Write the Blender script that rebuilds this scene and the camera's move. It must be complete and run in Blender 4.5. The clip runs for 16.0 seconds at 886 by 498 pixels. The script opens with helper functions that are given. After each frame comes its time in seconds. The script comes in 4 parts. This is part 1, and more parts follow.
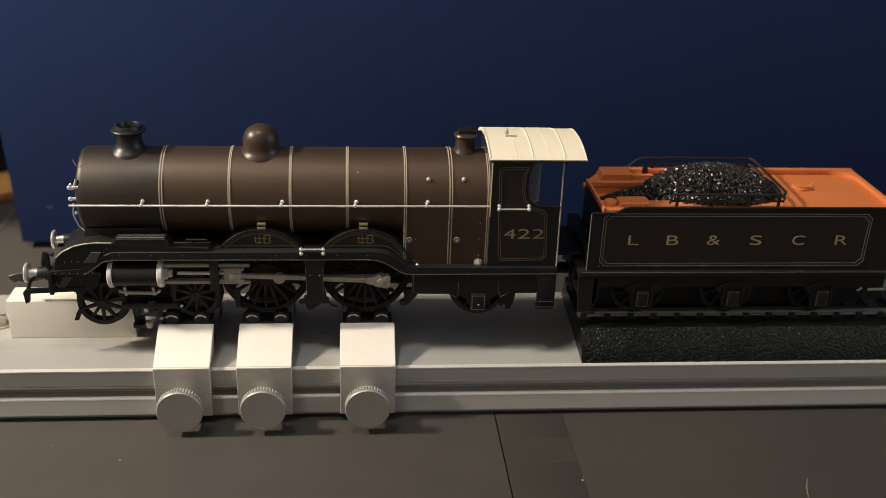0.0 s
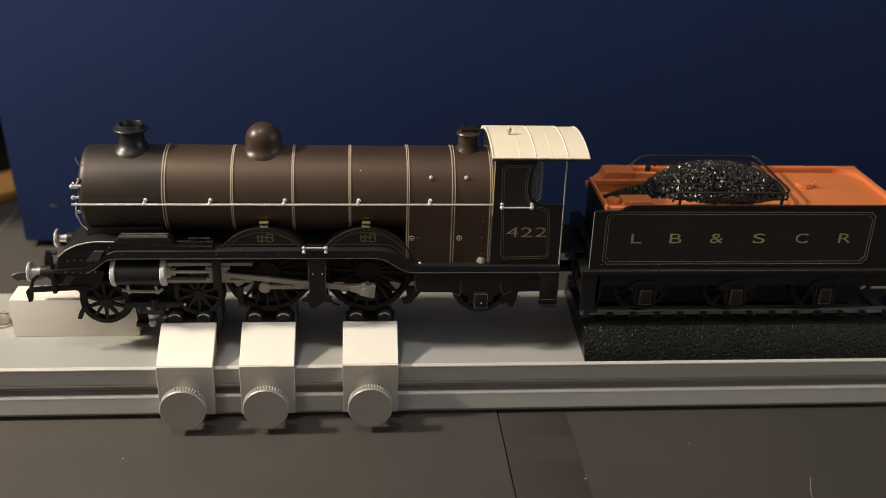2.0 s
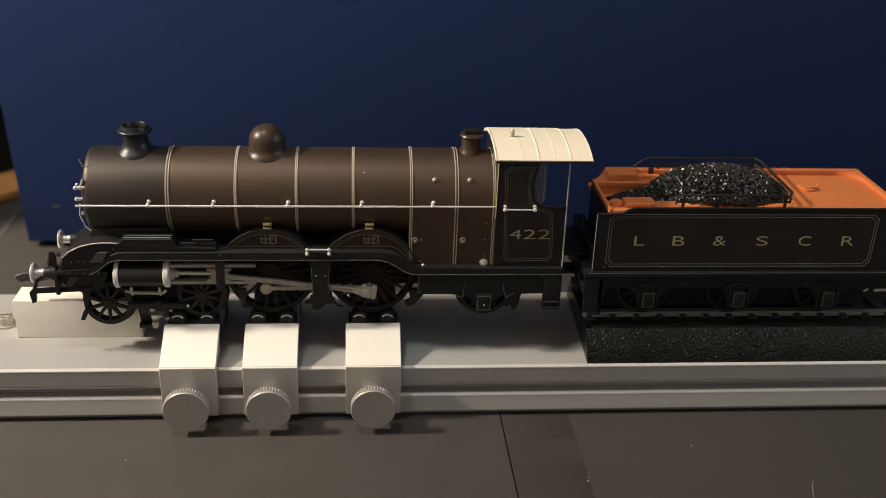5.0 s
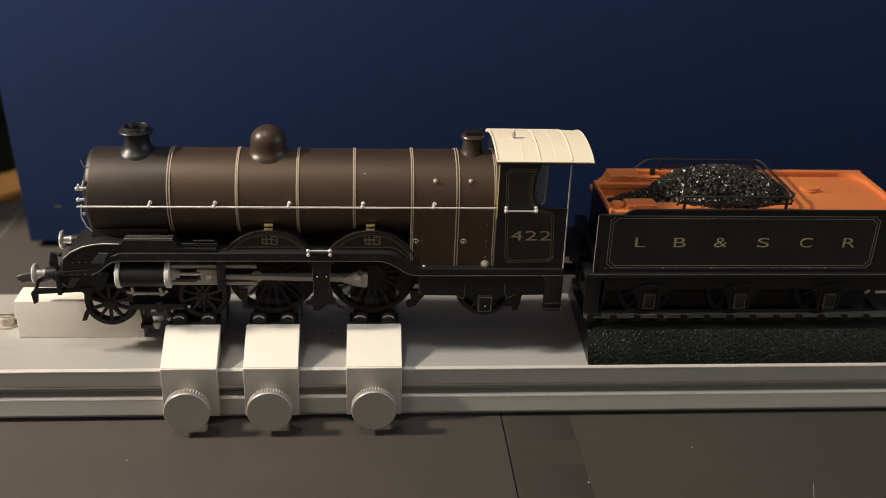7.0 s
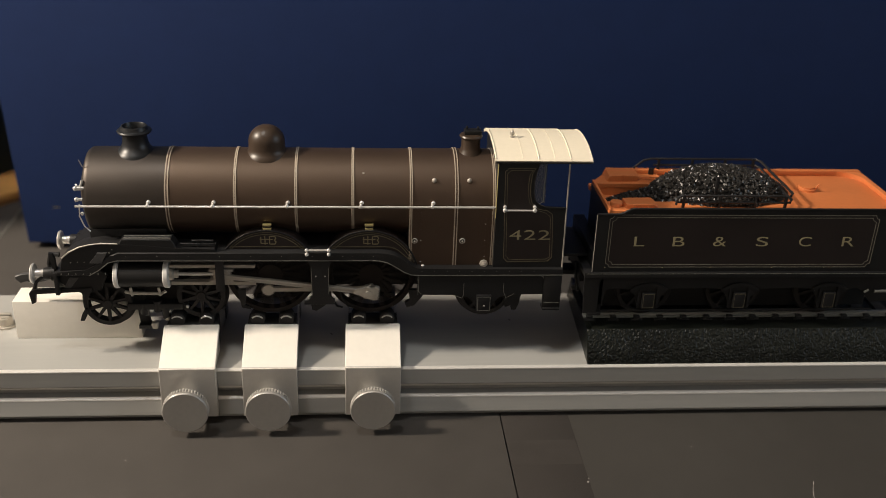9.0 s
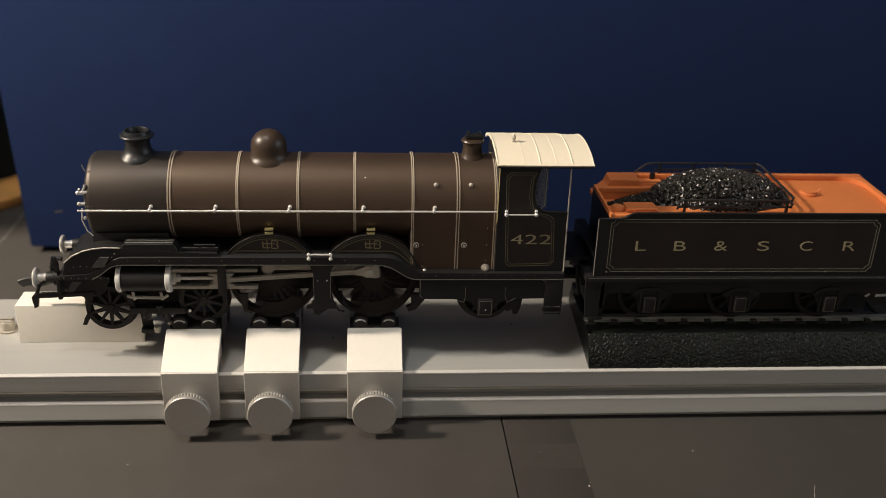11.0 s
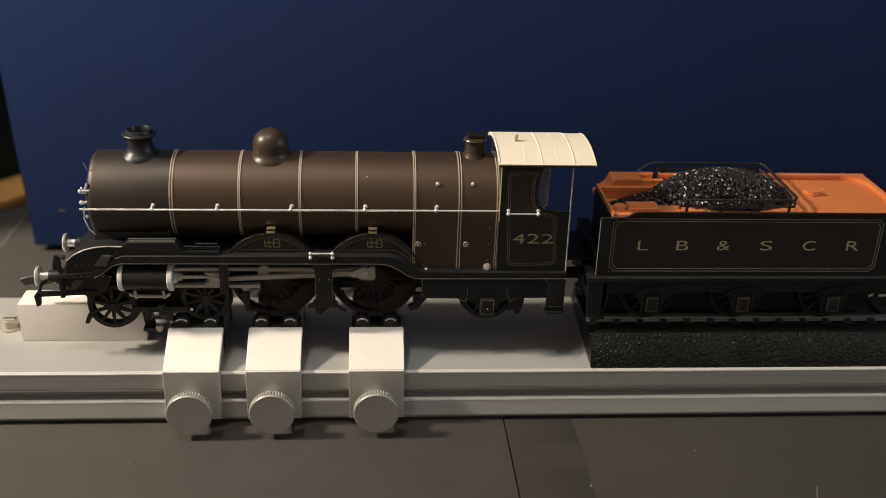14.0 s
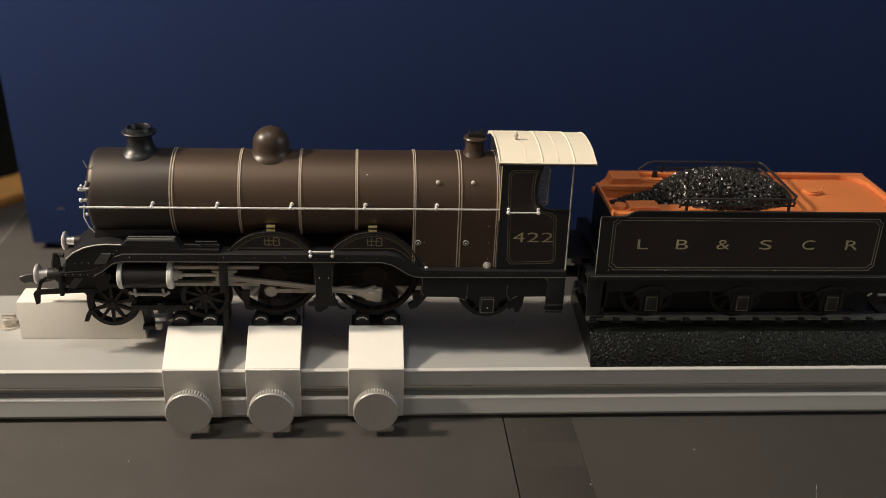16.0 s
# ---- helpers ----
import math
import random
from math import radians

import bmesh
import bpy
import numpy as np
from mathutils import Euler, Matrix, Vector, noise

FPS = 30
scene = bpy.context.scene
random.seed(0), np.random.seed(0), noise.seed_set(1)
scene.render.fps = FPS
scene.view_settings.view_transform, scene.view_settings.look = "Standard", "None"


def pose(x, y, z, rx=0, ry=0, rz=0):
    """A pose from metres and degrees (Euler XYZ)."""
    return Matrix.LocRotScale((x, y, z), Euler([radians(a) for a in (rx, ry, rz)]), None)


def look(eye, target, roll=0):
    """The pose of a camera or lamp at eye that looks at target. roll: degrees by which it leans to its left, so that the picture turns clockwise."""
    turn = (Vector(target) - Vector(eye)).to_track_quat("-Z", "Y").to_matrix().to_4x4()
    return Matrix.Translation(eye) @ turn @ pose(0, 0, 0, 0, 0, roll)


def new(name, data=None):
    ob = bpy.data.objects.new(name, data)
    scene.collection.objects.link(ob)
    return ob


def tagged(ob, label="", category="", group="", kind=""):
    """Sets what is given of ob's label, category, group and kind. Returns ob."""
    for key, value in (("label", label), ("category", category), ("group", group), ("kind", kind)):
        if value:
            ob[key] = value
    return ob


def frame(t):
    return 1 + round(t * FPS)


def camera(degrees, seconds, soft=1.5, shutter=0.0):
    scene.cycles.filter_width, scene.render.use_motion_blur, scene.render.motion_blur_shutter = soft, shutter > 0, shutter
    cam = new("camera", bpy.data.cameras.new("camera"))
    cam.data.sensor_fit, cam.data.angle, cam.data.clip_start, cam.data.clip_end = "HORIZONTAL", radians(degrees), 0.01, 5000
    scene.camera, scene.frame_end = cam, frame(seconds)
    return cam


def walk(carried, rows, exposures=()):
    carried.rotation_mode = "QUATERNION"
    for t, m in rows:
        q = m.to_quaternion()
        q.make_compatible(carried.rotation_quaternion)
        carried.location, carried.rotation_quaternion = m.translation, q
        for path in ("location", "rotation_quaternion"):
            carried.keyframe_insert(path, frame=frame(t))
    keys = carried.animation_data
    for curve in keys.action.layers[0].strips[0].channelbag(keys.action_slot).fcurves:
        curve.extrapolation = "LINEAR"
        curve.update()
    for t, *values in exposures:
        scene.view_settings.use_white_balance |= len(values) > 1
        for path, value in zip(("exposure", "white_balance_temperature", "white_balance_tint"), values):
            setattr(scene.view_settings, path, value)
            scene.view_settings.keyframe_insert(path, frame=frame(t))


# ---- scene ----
MM = 0.001


# ---------- camera ----------
def view(x, y, z, down, turn, roll):
    """A camera pose from millimetres, degrees below the horizon, degrees to the right of +y, and roll."""
    d, a = radians(down), radians(turn)
    way = Vector((math.sin(a) * math.cos(d), math.cos(a) * math.cos(d), -math.sin(d)))
    eye = Vector((x, y, z)) * MM
    return look(eye, eye + way * 0.3, roll)


cam = camera(47.65, 16.0, soft=0.9, shutter=0.75)
cam.data.dof.use_dof, cam.data.dof.focus_distance, cam.data.dof.aperture_fstop = True, 0.269, 10.0
walk(cam, [
    (0.0, view(25.38, -257.86, 134.59, 24.858, 5.535, 2.267)),
    (0.5, view(24.89, -257.64, 135.68, 25.090, 5.530, 2.378)),
    (1.0, view(25.59, -257.75, 135.26, 25.003, 5.262, 2.243)),
    (1.5, view(25.17, -257.59, 134.49, 24.918, 5.382, 2.212)),
    (2.0, view(25.59, -257.68, 134.64, 24.980, 5.326, 2.130)),
    (2.5, view(25.57, -257.18, 134.72, 25.073, 5.375, 2.157)),
    (3.0, view(26.34, -257.76, 134.61, 24.986, 5.180, 2.074)),
    (3.5, view(26.38, -257.82, 135.37, 25.041, 5.047, 2.142)),
    (4.0, view(25.73, -257.39, 135.24, 25.005, 5.173, 2.146)),
    (6.5, view(24.82, -257.82, 135.66, 25.026, 5.288, 2.244)),
    (7.0, view(25.37, -257.31, 135.95, 25.091, 5.117, 2.258)),
    (7.5, view(25.64, -257.67, 135.30, 24.890, 5.106, 2.168)),
    (8.0, view(25.64, -257.90, 134.70, 24.754, 5.101, 2.163)),
    (8.5, view(26.04, -257.60, 135.31, 24.957, 5.078, 2.100)),
    (9.0, view(25.49, -257.50, 134.80, 24.884, 5.166, 2.184)),
    (11.5, view(25.31, -258.06, 135.20, 24.651, 5.071, 2.160)),
    (12.0, view(25.51, -258.08, 135.22, 24.699, 5.054, 2.166)),
    (12.5, view(25.98, -257.94, 135.07, 24.658, 4.915, 2.175)),
    (13.0, view(25.45, -257.91, 135.39, 24.664, 4.932, 2.288)),
    (13.5, view(25.52, -257.78, 135.19, 24.670, 4.882, 2.252)),
    (14.0, view(26.41, -257.94, 134.79, 24.656, 4.712, 2.101)),
    (14.5, view(25.91, -257.87, 134.27, 24.584, 4.885, 2.095)),
    (15.0, view(25.59, -257.22, 135.20, 24.849, 4.994, 2.166)),
    (15.5, view(25.41, -256.97, 135.16, 24.914, 5.067, 2.276)),
    (16.0, view(25.34, -257.99, 134.49, 24.671, 4.964, 2.305)),
])

# ---------- light ----------
world = bpy.data.worlds.new("room_world")
world.use_nodes = True
world.node_tree.nodes["Background"].inputs[0].default_value = (0.55, 0.6, 0.75, 1)
world.node_tree.nodes["Background"].inputs[1].default_value = 0.05
scene.world = world
scene.view_settings.exposure = -0.09


def area_lamp(name, eye, target, size, power, colour):
    data = bpy.data.lights.new(name, "AREA")
    data.shape, data.size, data.energy, data.color = "DISK", size, power, colour
    ob = new(name, data)
    ob.matrix_world = look(eye, target)
    return ob


bulb = bpy.data.lights.new("lamp_light", "POINT")
bulb.shadow_soft_size, bulb.energy, bulb.color = 0.03, 26.5, (1.0, 0.86, 0.70)
new("lamp_light", bulb).location = (-0.51, -0.045, 0.42)
area_lamp("ceiling_light", (-0.36, -0.29, 1.45), (0.03, 0.0, 0.0), 0.16, 5.6, (1.0, 0.975, 0.93))
# cool light inferred from the right, set in an assumed, unseen window's opening
area_lamp("cool_side_light", (1.49, -0.45, 0.62), (0.13, 0.0, 0.0), 0.8, 3.6, (0.74, 0.88, 1.0))


# ---------- materials ----------
def material(name, colour, rough=0.5, metal=0.0, vary=0.15, scale=400.0, bump=0.0, bump_scale=2000.0, coat=0.0, stretch=(1, 1, 1), dust=0.0, spec=0.5, tint=(1, 1, 1)):
    """A principled surface with two scales of colour variation, uneven gloss and fine relief."""
    m = bpy.data.materials.new(name)
    m.use_nodes = True
    t = m.node_tree
    b = t.nodes["Principled BSDF"]
    co = t.nodes.new("ShaderNodeTexCoord")
    mp = t.nodes.new("ShaderNodeMapping")
    mp.inputs["Scale"].default_value = stretch
    t.links.new(co.outputs["Object"], mp.inputs["Vector"])
    big = t.nodes.new("ShaderNodeTexNoise")
    big.inputs["Scale"].default_value = scale * 0.22
    big.inputs["Detail"].default_value = 4
    small = t.nodes.new("ShaderNodeTexNoise")
    small.inputs["Scale"].default_value = scale * 2.5
    small.inputs["Detail"].default_value = 3
    for n in (big, small):
        t.links.new(mp.outputs[0], n.inputs["Vector"])
    mix = t.nodes.new("ShaderNodeMix")
    mix.data_type = "FLOAT"
    mix.inputs[0].default_value = 0.45
    t.links.new(big.outputs["Fac"], mix.inputs[2])
    t.links.new(small.outputs["Fac"], mix.inputs[3])
    ramp = t.nodes.new("ShaderNodeValToRGB")
    lo = [max(0.0, v * (1 - vary)) for v in colour]
    hi = [min(1.0, v * (1 + vary) + dust) for v in colour]
    ramp.color_ramp.elements[0].position, ramp.color_ramp.elements[1].position = 0.32, 0.68
    ramp.color_ramp.elements[0].color = (*lo, 1)
    ramp.color_ramp.elements[1].color = (*hi, 1)
    t.links.new(mix.outputs[0], ramp.inputs[0])
    t.links.new(ramp.outputs[0], b.inputs["Base Color"])
    rr = t.nodes.new("ShaderNodeMapRange")
    rr.inputs["To Min"].default_value = max(0.03, rough - 0.08)
    rr.inputs["To Max"].default_value = min(1.0, rough + 0.1)
    t.links.new(big.outputs["Fac"], rr.inputs[0])
    t.links.new(rr.outputs[0], b.inputs["Roughness"])
    b.inputs["Metallic"].default_value = metal
    b.inputs["Coat Weight"].default_value = coat
    b.inputs["Specular IOR Level"].default_value = spec
    b.inputs["Specular Tint"].default_value = (*tint, 1)
    if bump:
        nb = t.nodes.new("ShaderNodeTexNoise")
        nb.inputs["Scale"].default_value = bump_scale
        nb.inputs["Detail"].default_value = 3
        t.links.new(mp.outputs[0], nb.inputs["Vector"])
        bp = t.nodes.new("ShaderNodeBump")
        bp.inputs["Strength"].default_value = bump
        bp.inputs["Distance"].default_value = 0.0002
        t.links.new(nb.outputs["Fac"], bp.inputs["Height"])
        t.links.new(bp.outputs[0], b.inputs["Normal"])
    return m


BROWN = material("umber_paint", (0.0150, 0.0076, 0.0056), 0.52, vary=0.08, bump=0.08, spec=1.4, tint=(1.0, 0.76, 0.58))
DOME = material("glossy_umber_paint", (0.046, 0.030, 0.020), 0.36, vary=0.06)
DARK = material("dark_umber_paint", (0.0178, 0.0124, 0.0112), 0.45, vary=0.1, bump=0.08)
BLACK = material("black_paint", (0.0132, 0.0132, 0.0138), 0.46, vary=0.15, bump=0.1, spec=0.36)
WHEEL = material("wheel_black", (0.027, 0.025, 0.0245), 0.6, vary=0.15, spec=0.2)
# wheel black toned umber and darkened for the dim space around the gear
DRIVER = material("dimmed_wheel_umber", (0.0195, 0.0155, 0.0140), 0.62, vary=0.15, spec=0.15)
SMOKE = material("smokebox_black", (0.0075, 0.0068, 0.0068), 0.48, vary=0.12, bump=0.05, spec=0.85, tint=(1.0, 0.86, 0.76))
CHIM = material("chimney_black", (0.012, 0.0135, 0.016), 0.36, vary=0.15)
CREAM = material("cream_roof_paint", (0.85, 0.775, 0.62), 0.5, vary=0.03, bump=0.05)
SILVER = material("polished_steel", (0.82, 0.81, 0.78), 0.22, 0.55, vary=0.06)
ROD = material("rod_steel", (0.44, 0.41, 0.36), 0.38, 0.25, vary=0.12, bump=0.1)
RODD = material("dull_rod_steel", (0.39, 0.36, 0.315), 0.42, 0.3, vary=0.15, bump=0.1)
BAND = material("band_line_paint", (0.43, 0.365, 0.29), 0.35, vary=0.1)
PANEL = material("dull_grey_metal", (0.065, 0.065, 0.066), 0.4, vary=0.2)
GOLD = material("gold_letter_paint", (0.37, 0.325, 0.19), 0.45, vary=0.08)
LINE = material("lining_paint", (0.13, 0.115, 0.075), 0.45, vary=0.1)
EMBL = material("emblem_paint", (0.24, 0.21, 0.13), 0.45, vary=0.1)
NUMER = material("dull_gold_numeral_paint", (0.27, 0.24, 0.145), 0.5, vary=0.1)
TLINE = material("pale_tank_lining", (0.21, 0.2, 0.165), 0.45, vary=0.1)
GLINE = material("grey_lining_paint", (0.19, 0.19, 0.17), 0.45, vary=0.1)
BRASS = material("brass", (0.80, 0.70, 0.34), 0.3, 0.7, vary=0.1)
ORANGE = material("orange_plastic", (0.62, 0.188, 0.056), 0.55, vary=0.06, bump=0.08)
COAL = material("coal", (0.021, 0.0195, 0.018), 0.29, vary=0.4, bump=0.3, bump_scale=1500)
ALU = material("brushed_aluminium", (0.375, 0.374, 0.358), 0.52, 0.08, vary=0.05, scale=300, bump=0.08, bump_scale=1500, stretch=(0.06, 1, 1), spec=0.3)
EDGE = material("edge_glint_aluminium", (0.77, 0.755, 0.72), 0.35, 0.25, vary=0.04)
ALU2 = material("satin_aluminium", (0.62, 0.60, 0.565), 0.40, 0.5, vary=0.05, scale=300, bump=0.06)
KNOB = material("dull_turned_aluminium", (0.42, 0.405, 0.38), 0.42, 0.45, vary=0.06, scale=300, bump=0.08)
PLATE = material("off_white_plate", (0.86, 0.825, 0.755), 0.5, 0.1, vary=0.03, scale=250, bump=0.05)
RUBBER = material("black_plastic", (0.024, 0.0235, 0.0235), 0.5, vary=0.2)
WHITE = material("white_ring_paint", (0.72, 0.71, 0.68), 0.35, vary=0.06)
BALLAST = material("black_cast_ballast", (0.0075, 0.0088, 0.007), 0.33, vary=0.4, bump=0.4, bump_scale=2600, spec=0.3)
RAILM = material("nickel_rail", (0.42, 0.43, 0.41), 0.35, 0.6, vary=0.1)
BLUE = material("blue_box_paper", (0.0112, 0.0262, 0.0945), 0.75, vary=0.06, scale=60, bump=0.15, bump_scale=900, spec=0.2)
MAT = material("grey_table_mat", (0.0545, 0.0485, 0.0435), 0.60, vary=0.11, scale=32, bump=0.2, bump_scale=2500, dust=0.004)
# mat colour lowered for the lamp's fall-off towards the right
MAT3 = material("falloff_grey_mat", (0.0362, 0.0332, 0.0295), 0.62, vary=0.06, scale=50, bump=0.2, bump_scale=2500, dust=0.004)
STRIP = material("dark_grey_strip", (0.0330, 0.0283, 0.0253), 0.62, vary=0.06, scale=50, bump=0.2, bump_scale=2500, dust=0.004)
TAPE = material("worn_grey_tape", (0.0390, 0.0340, 0.0305), 0.6, vary=0.12, scale=90, bump=0.2, bump_scale=2500, dust=0.004)
MAT2 = material("darker_grey_mat", (0.074, 0.067, 0.062), 0.62, vary=0.06, scale=50, bump=0.2, bump_scale=2500, dust=0.004)
WOOD = material("orange_wood", (0.82, 0.42, 0.13), 0.5, vary=0.2, scale=60, stretch=(1, 8, 8))
CURTAIN = material("dark_green_cloth", (0.016, 0.034, 0.044), 0.9, vary=0.3, scale=20)
WALL = material("plain_wall", (0.61, 0.57, 0.535), 0.9, vary=0.04, scale=8)
FLOORM = material("room_floor", (0.075, 0.07, 0.065), 0.7, vary=0.15, scale=8)


GLASS = bpy.data.materials.new("milky_glazing")
GLASS.use_nodes = True
# grey base and reduced transmission take the place of the pane's reflection
GLASS.node_tree.nodes["Principled BSDF"].inputs["Transmission Weight"].default_value = 0.88
GLASS.node_tree.nodes["Principled BSDF"].inputs["Base Color"].default_value = (0.5, 0.5, 0.49, 1)
GLASS.node_tree.nodes["Principled BSDF"].inputs["Roughness"].default_value = 0.12


# ---------- mesh tools (millimetres) ----------
BASE = {}


def thing(name, base, label, category, group="", kind=""):
    ob = new(name)
    ob.empty_display_size = 0.01
    ob.location = Vector(base) * MM
    BASE[ob] = Vector(base)
    return tagged(ob, label, category, group, kind)


def part(name, bm, mat, parent=None, label="", at=None, smooth=True, mesh=None):
    """Links a bmesh, given in world millimetres, as one mesh under a thing or a part; at: the part's own origin."""
    origin = Vector(at) if at is not None else (BASE[parent] if parent else Vector((0, 0, 0)))
    if mesh is None:
        bmesh.ops.transform(bm, matrix=Matrix.Scale(MM, 4) @ Matrix.Translation(-origin), verts=bm.verts)
        bmesh.ops.recalc_face_normals(bm, faces=bm.faces)
        mesh = bpy.data.meshes.new(name)
        bm.to_mesh(mesh)
        bm.free()
        mesh.materials.append(mat)
        if smooth:
            mesh.shade_smooth()
            mesh.set_sharp_from_angle(angle=radians(35))
    ob = new(name, mesh)
    ob.parent = parent
    ob.location = (origin - (BASE[parent] if parent else Vector((0, 0, 0)))) * MM
    BASE[ob] = origin
    if label:
        ob["label"] = label
    return ob


def box(x0, x1, y0, y1, z0, z1, bevel=0.0, bm=None):
    bm = bm or bmesh.new()
    vs = [bm.verts.new((x, y, z)) for x in (x0, x1) for y in (y0, y1) for z in (z0, z1)]
    fs = [bm.faces.new([vs[i] for i in q]) for q in ((0, 1, 3, 2), (4, 6, 7, 5), (0, 4, 5, 1), (2, 3, 7, 6), (0, 2, 6, 4), (1, 5, 7, 3))]
    if bevel:
        es = list({e for f in fs for e in f.edges})
        bmesh.ops.bevel(bm, geom=es, offset=bevel, segments=2, affect="EDGES", profile=0.6)
    return bm


def frame_of(axis):
    """Two directions across an axis, and the axis."""
    w = Vector({"x": (1, 0, 0), "y": (0, 1, 0), "z": (0, 0, 1)}[axis]) if isinstance(axis, str) else Vector(axis).normalized()
    u = w.orthogonal().normalized()
    if axis == "y":
        u = Vector((1, 0, 0))
    return u, w.cross(u), w


def lathe(profile, centre, axis="z", seg=32, bm=None, close=True):
    """Turns (radius, height) pairs round an axis through centre."""
    bm = bm or bmesh.new()
    u, v, w = frame_of(axis)
    c = Vector(centre)
    rings = []
    for r, h in profile:
        if r < 1e-6:
            rings.append([bm.verts.new(c + w * h)])
        else:
            rings.append([bm.verts.new(c + w * h + (u * math.cos(a) + v * math.sin(a)) * r) for a in (2 * math.pi * i / seg for i in range(seg))])
    for a, b in zip(rings, rings[1:]):
        for i in range(seg):
            j = (i + 1) % seg
            q = [a[i % len(a)], a[j % len(a)], b[j % len(b)], b[i % len(b)]]
            q = list(dict.fromkeys(q))
            if len(q) > 2:
                bm.faces.new(q)
    if close:
        for ring in (rings[0], rings[-1]):
            if len(ring) > 2:
                bm.faces.new(ring)
    return bm


def rod(a, b, r, seg=10, bm=None):
    a, b = Vector(a), Vector(b)
    return lathe([(r, 0), (r, (b - a).length)], a, (b - a), seg, bm)


def tube(points, r, seg=8, bm=None):
    """A bent wire through points."""
    bm = bm or bmesh.new()
    ps = [Vector(p) for p in points]
    prev = None
    for i, p in enumerate(ps):
        d = (ps[min(i + 1, len(ps) - 1)] - ps[max(i - 1, 0)]).normalized()
        u = d.cross(Vector((0.13, 0.97, 0.21))).normalized()
        v = d.cross(u)
        ring = [bm.verts.new(p + (u * math.cos(2 * math.pi * k / seg) + v * math.sin(2 * math.pi * k / seg)) * r) for k in range(seg)]
        if prev:
            for k in range(seg):
                bm.faces.new((prev[k], prev[(k + 1) % seg], ring[(k + 1) % seg], ring[k]))
        else:
            bm.faces.new(ring)
        prev = ring
    bm.faces.new(prev)
    return bm


def ball(c, r, seg=12, squash=1.0, bm=None):
    n = 7
    return lathe([(r * math.sin(math.pi * i / n), -r * squash * math.cos(math.pi * i / n)) for i in range(n + 1)], c, "z", seg, bm)


def prism(points, y0, y1, bm=None, axis="y", bevel=0.0):
    """A flat outline, given in (x, z) for axis y (y, z) for axis x or (x, y) for axis z, made thick from y0 to y1."""
    bm = bm or bmesh.new()
    put = (lambda p, d: (p[0], d, p[1])) if axis == "y" else (lambda p, d: (p[0], p[1], d)) if axis == "z" else (lambda p, d: (d, p[0], p[1]))
    a = [bm.verts.new(put(p, y0)) for p in points]
    b = [bm.verts.new(put(p, y1)) for p in points]
    n = len(points)
    fs = [bm.faces.new(a), bm.faces.new(b[::-1])]
    for i in range(n):
        fs.append(bm.faces.new((a[i], b[i], b[(i + 1) % n], a[(i + 1) % n])))
    if bevel:
        bmesh.ops.bevel(bm, geom=list({e for f in fs[:2] for e in f.edges}), offset=bevel, segments=1, affect="EDGES")
    return bm


def strip(points, y, width, closed=False, thick=0.05, bm=None):
    """A thin painted line, laid on a side sheet at depth y, through (x, z) points."""
    bm = bm or bmesh.new()
    ps = [Vector((p[0], p[1])) for p in points]
    n = len(ps)
    sides = []
    for i, p in enumerate(ps):
        d0 = (p - ps[i - 1]).normalized() if (closed or i > 0) else (ps[1] - p).normalized()
        d1 = (ps[(i + 1) % n] - p).normalized() if (closed or i < n - 1) else d0
        m = (d0 + d1)
        m = m.normalized() if m.length > 1e-6 else d0
        k = width / 2 / max(0.4, m.dot(d1))
        q = Vector((-m.y, m.x)) * k
        sides.append([bm.verts.new((v.x, yy, v.y)) for v in (p + q, p - q) for yy in (y, y - thick)])
    for i in range(n if closed else n - 1):
        a, b = sides[i], sides[(i + 1) % n]
        for k, l in ((0, 1), (1, 3), (3, 2), (2, 0)):
            bm.faces.new((a[k], a[l], b[l], b[k]))
    if not closed:
        for s in (sides[0], sides[-1]):
            bm.faces.new((s[0], s[1], s[3], s[2]))
    return bm


def arc(cx, cz, r, a0, a1, n=12):
    """(x, z) points on a circle, angles in degrees from +x towards +z."""
    return [(cx + r * math.cos(radians(a0 + (a1 - a0) * i / n)), cz + r * math.sin(radians(a0 + (a1 - a0) * i / n))) for i in range(n + 1)]


def letter(text, x, z, height, wide, y, mat, parent, name="letter"):
    """One painted character, its lower left corner at (x, z)."""
    cu = bpy.data.curves.new("glyph", "FONT")
    cu.body, cu.size, cu.extrude, cu.offset = text, 1.0, 0.02, -0.006
    tmp = new("glyph", cu)
    bpy.context.view_layer.update()
    me = bpy.data.meshes.new_from_object(tmp)
    bpy.data.objects.remove(tmp)
    bm = bmesh.new()
    bm.from_mesh(me)
    bpy.data.meshes.remove(me)
    xs, zs = [v.co.x for v in bm.verts], [v.co.y for v in bm.verts]
    sx, sz = wide / (max(xs) - min(xs)), height / (max(zs) - min(zs))
    x0, z0 = min(xs), min(zs)
    for v in bm.verts:
        v.co = Vector((x + (v.co.x - x0) * sx, y - v.co.z * 2, z + (v.co.y - z0) * sz))
    return part(name, bm, mat, parent, smooth=False)


